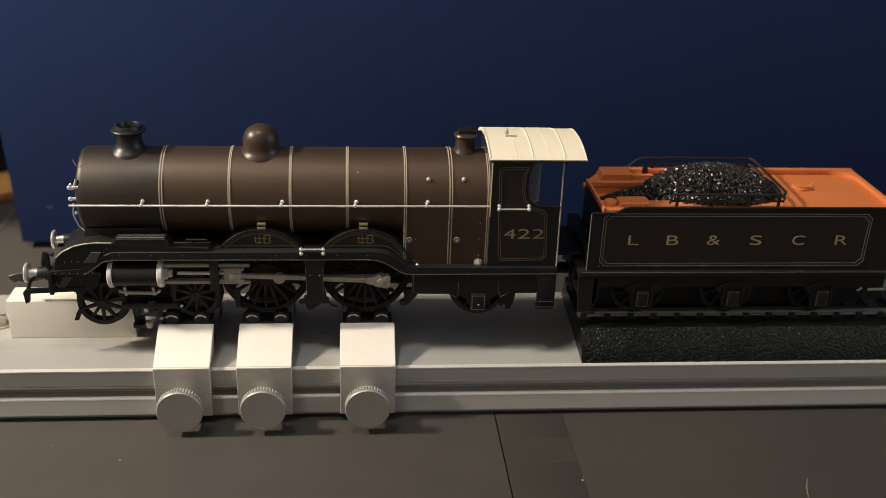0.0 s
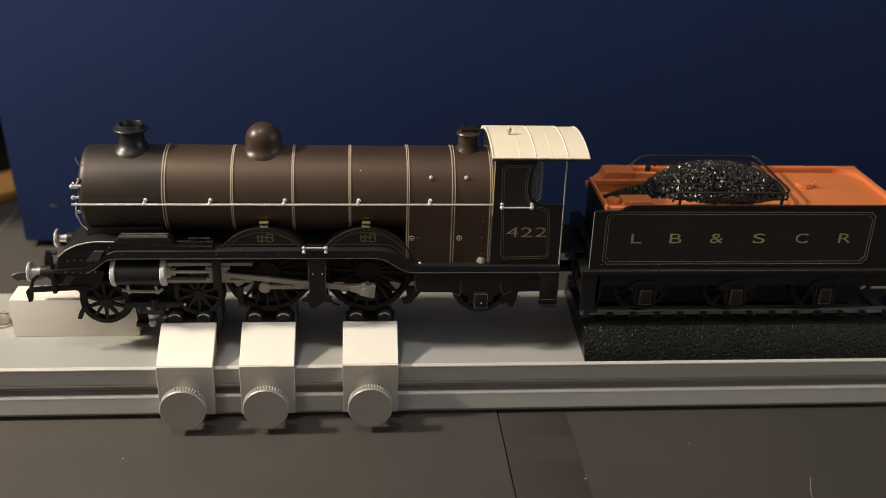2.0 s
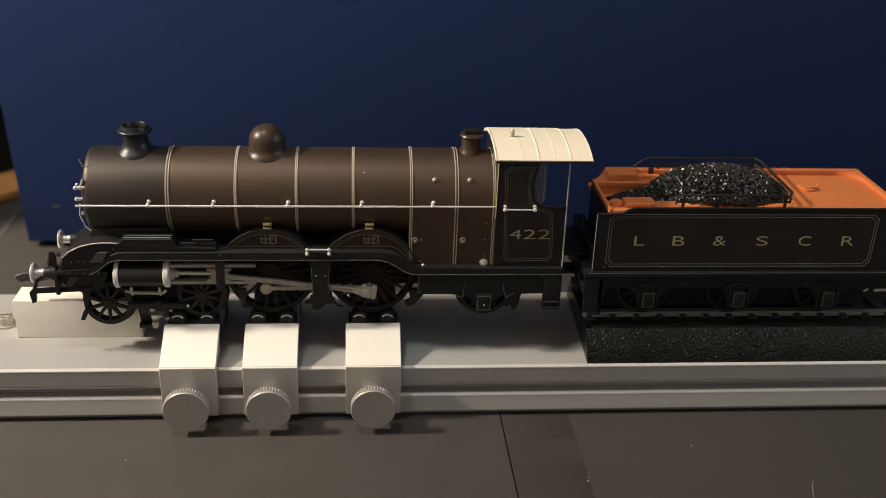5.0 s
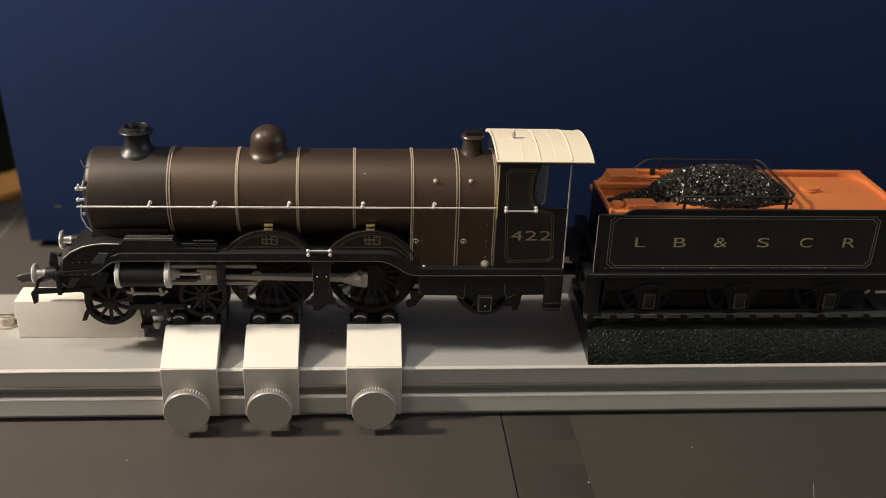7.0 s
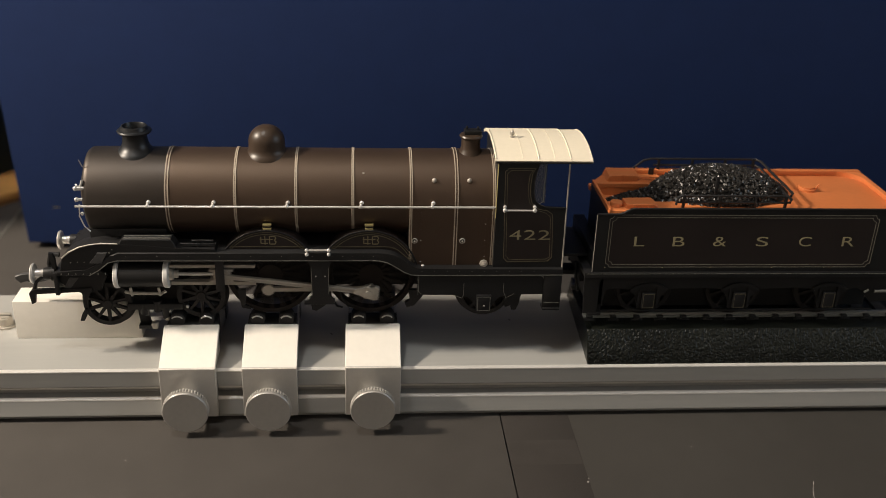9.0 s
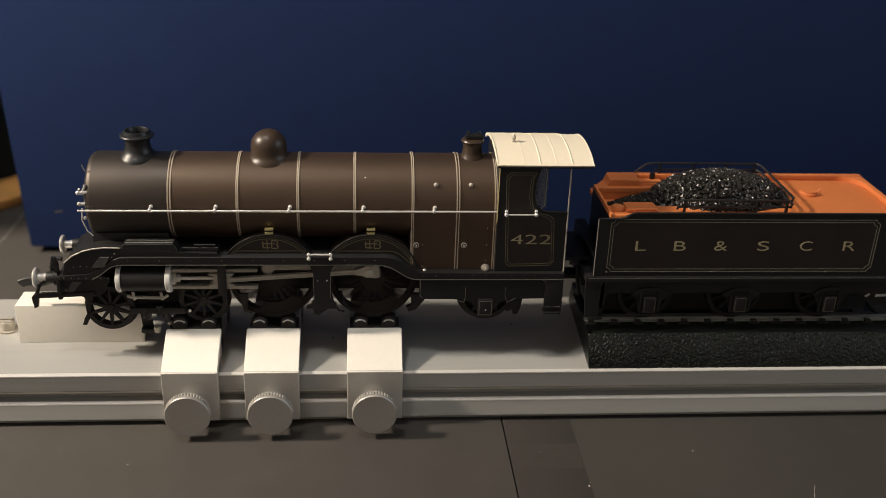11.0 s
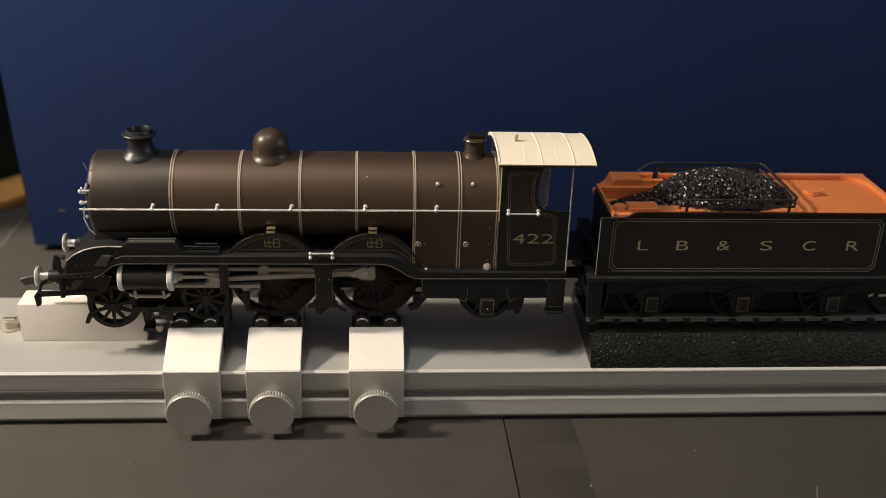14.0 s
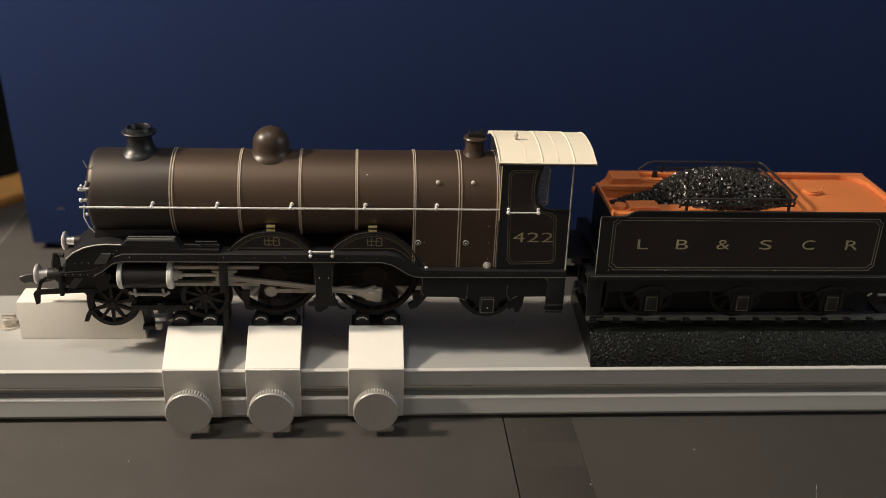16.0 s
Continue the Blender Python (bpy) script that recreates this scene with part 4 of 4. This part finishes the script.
        bm = prism([(ox - 2.6, oz + 0.75), (ox - 14, oz + 0.62), (ox - 24, oz + 0.66), (ox - 36, oz + 0.55), (ox - 39.4, oz + 0.8), (ox - 40.2, oz), (ox - 39.4, oz - 0.8), (ox - 36, oz - 0.5), (ox - 24, oz - 0.55), (ox - 14, oz - 0.6), (ox - 2.6, oz - 0.7)], y + 0.5, y - 0.5, bevel=0.1)
        co = part("connecting_rod", bm, RODD, t, "grey steel connecting rod", at=o)
        ya, yb = min(y + s * 0.5, y + s * 0.58), max(y + s * 0.5, y + s * 0.58)
        for z0, z1 in ((0.22, 0.5), (-0.5, -0.32)):
            part("rod_flange", box(ox - 37, ox - 3.4, ya, yb, oz + z0, oz + z1), ROD, co, "bright polished rod flange")
        big = [(-3.9, -0.7), (-1.6, -1.0), (-1.3, -1.6), (0.9, -1.7), (1.2, -2.0), (2.2, -2.0), (2.7, -1.6), (2.7, 1.6), (2.2, 1.95), (1.5, 1.95), (1.2, 1.45), (0.1, 1.45), (-0.2, 1.95), (-1.1, 1.85), (-1.4, 1.3), (-3.9, 0.75)]
        be = part("big_end", prism([(ox + p, oz + q) for p, q in big], y + 0.9, y - 0.9, bevel=0.12), ROD, co, "chunky steel big end")
        ya, yb = min(y + s * 0.85, y + s * 1.05), max(y + s * 0.85, y + s * 1.05)
        part("strap", box(ox + 1.3, ox + 2.1, ya, yb, oz - 1.5, oz + 1.5, 0.06), RODD, be)
        part("bearing_cap", lathe([(0, s * 0.8), (0.95, s * 0.8), (0.95, s * 1.05), (0.6, s * 1.2), (0, s * 1.2)], o, "y", 20), RODD, be)
        MOVING["connecting", s] = co
        # crosshead with its piston rod, origin at the small end
        cx, cz = -10.0, CYL_Z
        ys = s * 11.6
        bm = prism([(cx - 2.2, cz - 2.0), (cx + 2.2, cz - 2.0), (cx + 2.4, cz + 1.2), (cx + 1.4, cz + 2.0), (cx - 2.2, cz + 2.0)], ys - s * 1.4, ys + s * 1.7, bevel=0.15)
        xh = part("crosshead", bm, RODD, t, "grey steel crosshead", at=(cx, ys, cz))
        part("crosshead_shoe", box(cx - 3.2, cx + 3.2, ys - 1.3, ys + 1.3, cz + 1.2, cz + 1.85, 0.1), ROD, xh)
        part("crosshead_shoe", box(cx - 3.2, cx + 3.2, ys - 1.3, ys + 1.3, cz - 1.95, cz - 1.3, 0.1), ROD, xh)
        part("crosshead_pin", lathe([(0, s * 1.7), (0.8, s * 1.7), (0.8, s * 2.0), (0, s * 2.0)], (cx, ys, cz), "y", 14), SILVER, xh)
        part("piston_rod", rod((cx - 2, ys, cz), (cx - 14.5, ys, cz), 0.5), SILVER, xh, "bright piston rod")
        MOVING["crosshead", s] = xh
    return t


# ---------- tender ----------
def tender():
    t = thing("tender", (130, 0, -0.9), "dark umber tender with orange top and coal load", "tender")
    X0, X1, Y, ZT, ZB = 88.6, 174.5, 15.0, 33.7, 15.0
    edge = [(X0, ZT - 1.7), (94.4, ZT - 1.7), (95.6, ZT - 1.4), (96.6, ZT - 0.7), (97.6, ZT - 0.15), (98.8, ZT), (X1, ZT)]
    part("tank_side", prism(edge + [(X1, ZB), (X0, ZB)], -Y, -Y + 0.8, bevel=0.08), BLACK, t, "black bordered tank side with a lowered front end")
    part("tank_side", box(97.0, X1, Y - 0.2, Y + 0.6, ZB, ZT + 0.1, 0.1), DARK, t, "dark umber tank side")
    part("tank_rear", box(X1 - 0.8, X1, -Y + 0.8, Y - 0.2, ZB, ZT, 0.1), DARK, t, "dark umber tank rear")
    part("tank_front", box(X0 + 0.2, X0 + 3.5, -Y + 0.8, Y - 0.2, ZB, 19.5, 0.2), BLACK, t, "black tank front")
    # orange moulded top
    dk = part("orange_deck", box(112, X1 - 0.8, -Y + 0.8, Y - 0.2, 30.6, 32.6, 0.15), ORANGE, t, "bright orange moulded deck")
    part("well_floor", box(92.4, 112.2, -Y + 0.8, Y - 0.2, 28.0, 29.4, 0.1), ORANGE, dk, "orange floor of the coal well")
    part("well_shelf", prism([(92.4, 5.5), (92.4, 8.2), (97.0, Y - 0.3), (112.4, Y - 0.3), (112.4, 5.5)], 31.6, 33.0, axis="z", bevel=0.15), ORANGE, dk, "orange shelf beside the well")
    part("well_wall", box(92.5, 112.4, 5.6, 6.6, 29.4, 31.6), ORANGE, dk)
    part("rounded_corner", prism([(X1 - 1.0, Y - 0.8)] + arc(X1 - 8.0, Y - 7.6, 6.0, 90, 0, 10), 32.6, ZT + 0.25, axis="z", bevel=0.1), ORANGE, dk, "orange rounded corner fillet")
    part("well_shelf", box(92.3, 112.4, -Y + 0.9, -7.2, 29.4, 32.7, 0.2), ORANGE, dk, "orange shelf beside the well")
    part("tank_front", box(91.7, 92.3, -Y + 0.8, 8.2, 19.0, 31.8, 0.05), BLACK, t, "black tank front")
    part("front_rim", box(91.7, 92.4, -Y + 0.8, 8.0, 31.8, 33.2, 0.2), ORANGE, dk, "orange front rim of the well")
    part("deck_rim", box(97, X1 - 0.4, Y - 1.6, Y + 0.3, 32.6, ZT + 0.5, 0.3), ORANGE, dk, "orange raised rim")
    part("deck_rim", box(X1 - 2.0, X1 - 0.3, -Y + 0.9, Y - 1.6, 32.6, ZT + 0.3, 0.3), ORANGE, dk, "orange raised rim")
    part("tool_box", prism([(95.6, 32.9), (96.4, 34.6), (97.2, 34.9), (104.8, 34.9), (104.8, 32.9)], 7.0, 13.2, bevel=0.2), ORANGE, dk, "orange tool box")
    part("hasp", box(100.2, 100.9, 6.85, 7.4, 33.6, 34.95, 0.08), ORANGE, dk)
    part("locker", prism([(96.5, 32.6), (96.7, 33.9), (104.6, 34.0), (106.2, 32.6)], -12.4, -7.4, bevel=0.25), ORANGE, dk, "orange locker")
    part("filler_box", lathe([(1.75, -0.1), (1.75, 1.0), (1.55, 1.3), (0, 1.35)], (94.5, -10.2, 32.6), "z", 24), ORANGE, dk, "round orange lid")
    for x in (98.6, 102.8):
        part("locker_clip", box(x, x + 0.6, -12.6, -12.2, 32.7, 33.8, 0.1), ORANGE, dk)
    part("fire_iron", rod((104.8, 8.2, 33.8), (111, 8.4, 33.9), 0.35), ORANGE, dk)
    part("rail_foot", box(109.4, 110.9, 12.6, 13.3, 33.0, 34.9, 0.1), BLACK, t)
    part("filler", lathe([(0, 0), (2.5, 0), (2.5, 0.6), (2.2, 0.8), (2.2, 1.2), (0, 1.3)], (153.2, 2.4, 32.6), "z", 28), ORANGE, dk, "orange water filler lid")
    part("filler_handle", tube([(155.0, 1.0, 33.2), (155.4, 0.8, 34.4), (155.9, 0.7, 34.9)], 0.22), ORANGE, dk)
    # rails round the coal
    for y, zt in ((-11.8, 36.2), (14.2, 37.4)):
        r = part("coal_rail", tube([(104 if y > 0 else 110.5, y, 33.6), (108 if y > 0 else 111, y, zt - 0.5), (110 if y > 0 else 112, y, zt), (141.5, y, zt)], 0.32), BLACK, t, "black coal rail")
        part("rail_bar", rod((111, y, zt - 1.9), (142, y, zt - 1.9), 0.3), BLACK, r)
        for x in (112.5, 122.6, 132.5, 141.0):
            part("rail_post", box(x - 0.35, x + 0.35, y - 0.35, y + 0.35, 32.4, zt + 0.1, 0.08), BLACK, r)
    for d in (0, -1.9):
        part("coal_rail", tube([(141.5, 14.2, 37.4 + d), (142.6, 12.5, 37.3 + d), (143.4, -10, 36.3 + d), (142.2, -11.8, 36.2 + d)], 0.36), BLACK, t, "black coal rail")
    part("coal_rail_post", box(121.6, 122.5, -9.6, -8.8, 33.0, 40.6, 0.1), BLACK, t, "black upright post in the coal")
    # lining and letters
    for k, w in ((0.0, 0.18), (0.75, 0.14)):
        a, b, lo, hi = 92.0 + k, 167.0 - k, 16.4 + k, 31.9 - k
        ol = [(a, lo + 1.2), (a + 0.8, lo + 0.8), (a + 1.2, lo), (b - 1.2, lo), (b - 0.8, lo + 0.8), (b, lo + 1.2), (b, hi - 1.2), (b - 0.8, hi - 0.8), (b - 1.2, hi), (a + 1.2, hi), (a + 0.8, hi - 0.8), (a, hi - 1.2)]
        if k == 0:
            part("tank_panel", prism(ol, -Y - 0.012, -Y + 0.3), DARK, t, "dark umber tank panel")
        part("tank_line", strip(ol, -Y - 0.02, w, closed=True), TLINE, t, "fine pale tank lining")
    for ch, x, w in (("L", 99.3, 2.9), ("B", 110.0, 3.3), ("&", 121.3, 3.6), ("S", 133.4, 3.3), ("C", 145.4, 3.5), ("R", 157.7, 3.5)):
        letter(ch, x, 22.7, 2.8, w, -Y - 0.02, GOLD, t)
    part("tank_coping", tube([(x, -Y, z) for x, z in edge], 0.3), BLACK, t, "black rolled tank edge")
    for x in (92, 108, 121.5, 139, 154):
        part("rivet", ball((x, -Y - 0.05, 16.3), 0.17, 8), GOLD, t)
    part("tender_handrail", rod((88.5, -Y - 0.3, 15.2), (88.4, -Y - 0.3, 32.0), 0.11), RODD, t, "thin steel tender handrail")
    # frame
    part("footplate", box(86.5, 176, -15.8, 15.8, 13.4, 15.0, 0.2), BLACK, t, "black tender footplate")
    part("footplate_line", strip([(87, 14.7), (175.5, 14.7)], -15.82, 0.14), GLINE, t)
    out = [(88.4, 13.4), (175, 13.4), (175, 5.5), (170, 5.0)]
    for c in (157.3, 131.3, 105.3):
        out += [(c + 8.5, 9.6), (c + 5.6, 9.4), (c + 3.6, 7.2), (c + 3.0, 4.4), (c - 3.0, 4.4), (c - 3.6, 7.2), (c - 5.6, 9.4), (c - 8.5, 9.6)]
    out += [(93.0, 9.4), (92.4, 4.6), (88.4, 4.6)]
    f = part("tender_frame", prism(out, -14.6, -13.8, bevel=0.08), BLACK, t, "black slotted tender frame")
    part("tender_frame", prism(out, 13.8, 14.6), BLACK, t)
    part("frame_line", strip([(91.6, 12.9), (92.2, 13.0), (171, 13.0)], -14.62, 0.1), GLINE, f)
    for c in (105.3, 131.3, 157.3):
        a = part("axlebox", box(c - 1.8, c + 1.8, -15.5, -14.6, 3.7, 8.5, 0.25), BLACK, t, "black tender axlebox with a pale edge line")
        part("axlebox_line", strip([(c - 1.5, 4.0), (c + 1.5, 4.0), (c + 1.5, 8.2), (c - 1.5, 8.2)], -15.52, 0.1, closed=True), LINE, a)
        part("axlebox_guide", box(c - 3.0, c - 2.2, -15.0, -14.6, 3.6, 10.5, 0.1), BLACK, a)
        part("axlebox_guide", box(c + 2.2, c + 3.0, -15.0, -14.6, 3.6, 10.5, 0.1), BLACK, a)
        part("leaf_spring", prism(arc(c, 3.5, 8.0, 130, 50, 10) + arc(c, 3.5, 7.0, 50, 130, 10), -15.2, -14.6), BLACK, t, "black leaf spring")
        for s in (-1, 1):
            spoked("tender_wheel", c, 7.1, s * 9.9, 8.0, 10, t, WHEEL, side=s)
    part("tender_step", box(88.4, 92.2, -15.4, -14.2, 1.6, 2.3, 0.1), BLACK, t, "black tender step")
    part("tender_step", box(88.4, 92.2, -14.6, -14.0, 2.0, 13.4, 0.1), BLACK, t)
    part("step_plate", prism([(86.6, 13.4), (92.6, 13.4), (91.4, 12.6), (91.0, 11.4), (91.0, 2.2), (87.2, 2.2), (86.8, 8.0)], -15.2, -14.7, bevel=0.06), BLACK, t, "black front frame plate with steps")
    part("brake_rod", rod((92, -12.6, 1.6), (172, -12.6, 1.8), 0.4), BLACK, t, "thin black brake rod")
    part("rear_pipe", rod((167.4, -15.0, 8.4), (168.6, -15.0, 9.2), 0.35), GLINE, t, "grey rear pipe")
    part("rear_pipe", rod((170.4, -15.0, 8.7), (175.5, -15.0, 8.8), 0.45), GLINE, t, "grey rear pipe")
    part("inner_frame", box(90, 172, -8, 13, 0.6, 13.4, 0.3), BLACK, t)
    part("drag_beam", box(86.8, 88.4, -9, 9, 9, 14.6, 0.3), BLACK, t)
    part("drawbar", box(78, 90, -2.5, 2.5, 8.0, 9.4, 0.2), BLACK, t, "black drawbar")
    part("fall_plate", box(81, 88.6, -8, 8, 16.4, 17.0, 0.1), BLACK, t)
    part("coupling_pipe", tube([(85.6, -7.5, 14.5), (85.9, -8.0, 10.0), (86.8, -7.6, 5.5)], 0.45), BLACK, t, "black hose")
    for s in (-1, 1):
        b = part("buffer", lathe([(0, 182.2), (2.4, 182.0), (2.6, 181.4), (1.0, 180.8), (1.2, 178), (2.0, 176), (0, 176)], (0, s * 11.5, 11.6), "x", 24), SILVER, t, "bright tender buffer")
    return t


def coal_heap():
    """One lumpy heap: a hidden mound with loose angular lumps on it."""
    random.seed(11)
    bm = bmesh.new()

    def top(x, y):
        a = max(0.0, 1 - ((x - 126.5) / 20.0) ** 2 - ((y - 1.0) / 12.6) ** 2)
        heap = 32.2 + 7.6 * a ** 0.75 if x > 106 and a > 0 else 27.5
        spill = 29.8 + 4.4 * min(1.0, max(0.0, (x - 94.5) / 15)) ** 0.8 - 1.1 * ((y - 0.8 + 0.08 * (x - 94)) / (2.2 + 0.12 * max(0, x - 94))) ** 2 if 94 < x < 114 else 27.5
        return max(heap, spill)
    n = 46
    g = [[bm.verts.new((94 + 55 * i / n, -11.6 + 25.4 * k / 28, top(94 + 55 * i / n, -11.6 + 25.4 * k / 28) - 0.9)) for k in range(29)] for i in range(n + 1)]
    for i in range(n):
        for k in range(28):
            bm.faces.new((g[i][k], g[i + 1][k], g[i + 1][k + 1], g[i][k + 1]))
    bm.verts.index_update()
    verts = [v.co.copy() for v in bm.verts]
    faces = [[v.index for v in f.verts] for f in bm.faces]
    bm.free()
    corners = [Vector(c).normalized() for c in ((1, 0, 0.2), (-1, 0.1, 0), (0, 1, 0.1), (0.1, -1, 0), (0, 0.1, 1), (0.1, 0, -1))]
    tris = ((0, 2, 4), (2, 1, 4), (1, 3, 4), (3, 0, 4), (2, 0, 5), (1, 2, 5), (3, 1, 5), (0, 3, 5))
    made = 0
    while made < 3800:
        x, y = random.uniform(94.5, 147.5), random.uniform(-11.2, 13.4)
        z = top(x, y)
        if z < (32.55 if x > 108 else 29.6 if -6.9 < y < 5.2 else 33.2):
            continue
        made += 1
        s = random.uniform(0.34, 0.78)
        m = Euler([random.uniform(0, 6.28) for _ in range(3)]).to_matrix()
        b = len(verts)
        for c in corners:
            verts.append(Vector((x, y, z - 0.15)) + m @ Vector((c.x * s * random.uniform(0.7, 1.3), c.y * s * random.uniform(0.6, 1.1), c.z * s * random.uniform(0.5, 0.9))))
        faces += [[b + i for i in tr] for tr in tris]
    me = bpy.data.meshes.new("coal_heap")
    me.from_pydata([tuple(v * MM) for v in verts], [], faces)
    me.materials.append(COAL)
    ob = new("coal_heap", me)
    tagged(ob, "heap of small glossy black coal lumps in the tender", "coal", kind="stuff")


def dust():
    """Loose pale specks and a hair on the mats."""
    random.seed(3)
    bm = bmesh.new()
    spots = [(-35.2, -40, 0.2), (-54, -33, 0.1), (115.4, -38, 0.2), (83.8, -52.3, 0.28), (84.3, -50.8, 0.14), (70, -28, 0.08), (88, -45, 0.08)]
    spots += [(random.uniform(-75, 170), random.uniform(-60, -24), random.uniform(0.02, 0.045)) for _ in range(14)]
    for x, y, r in spots:
        ball((x, y, -26.97 + r * 0.4), r, 6, 0.5, bm)
    tube([(140.2 + 3.1 * (k / 13) - 0.6 * math.sin(k * 0.24), -63.5 + k * 0.75, -26.9) for k in range(14)], 0.045, 5, bm)
    ob = part("dust_specks", bm, WALL)
    tagged(ob, "loose pale dust specks and a hair on the mats", "dust", kind="stuff")
    bm = ball((26.2, -8.3, 40.8), 0.26, 8, 0.7)
    tagged(part("paint_chip", bm, WALL), "tiny pale chip on the brown boiler", "chip")


dust()
setting()
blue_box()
aluminium_rail()
for ends in ((-28.3, -13.4), (-6.4, 8.3), (21.3, 36.4)):
    clamp(*ends)
front_stop()
display_track()
locomotive()
tender()
coal_heap()


# ---------- movement ----------
# seconds and the crank's turn in degrees, clockwise as seen from the near side, from the crank pointing to the tender
TURN = [(-0.5, 4), (0, 10), (0.5, 28), (1, 48), (1.5, 72), (2, 102), (2.5, 138), (3, 187), (3.5, 243), (4, 305), (5.2, 506), (6.3, 738), (6.9, 876), (7.5, 1034), (8.1, 1227),
        (8.7, 1431), (9.2, 1617), (10.2, 2047), (11.3, 2555), (12, 2878), (12.7, 3211), (13.5, 3598), (14.3, 3967), (15, 4306), (15.5, 4545), (16, 4782), (16.5, 5019)]


def crank(s):
    """The crank's angle at s seconds: a smooth curve through TURN."""
    i = next(k for k in range(1, len(TURN) - 2) if s <= TURN[k + 1][0] + 1e-9)
    (t0, a0), (t1, a1), (t2, a2), (t3, a3) = TURN[i - 1:i + 3]
    m1, m2, h = (a2 - a0) / (t2 - t0), (a3 - a1) / (t3 - t1), t2 - t1
    u = (s - t1) / h
    return (2 * u ** 3 - 3 * u ** 2 + 1) * a1 + (u ** 3 - 2 * u ** 2 + u) * h * m1 + (3 * u ** 2 - 2 * u ** 3) * a2 + (u ** 3 - u ** 2) * h * m2


def motions():
    loco = Vector((10, 0, 0))
    times = [i / 15 for i in range(241)]
    for s in (-1, 1):
        lead = 0.0 if s < 0 else 90.0
        rows = {k: [] for k in ("front", "rear", "coupling", "connecting", "crosshead")}
        for sec in times:
            a = crank(sec) + lead
            c, n = THROW * math.cos(radians(a)), -THROW * math.sin(radians(a))

            def at(x, y, z, ry=0.0):
                return pose((x - loco.x) * MM, y * MM, z * MM, 0, ry, 0)
            rows["front"].append((sec, at(AX1, s * 9.9, AXZ, a)))
            rows["rear"].append((sec, at(AX2, s * 9.9, AXZ, a)))
            rows["coupling"].append((sec, at(AX2 + c, s * 11.0, AXZ + n)))
            dz = CYL_Z - (AXZ + n)
            rows["connecting"].append((sec, at(AX2 + c, s * 13.0, AXZ + n, math.degrees(math.asin(dz / ROD_L)))))
            rows["crosshead"].append((sec, at(AX2 + c - math.sqrt(ROD_L ** 2 - dz ** 2), s * 11.6, CYL_Z)))
        for key, r in rows.items():
            walk(MOVING[key, s], r)


motions()
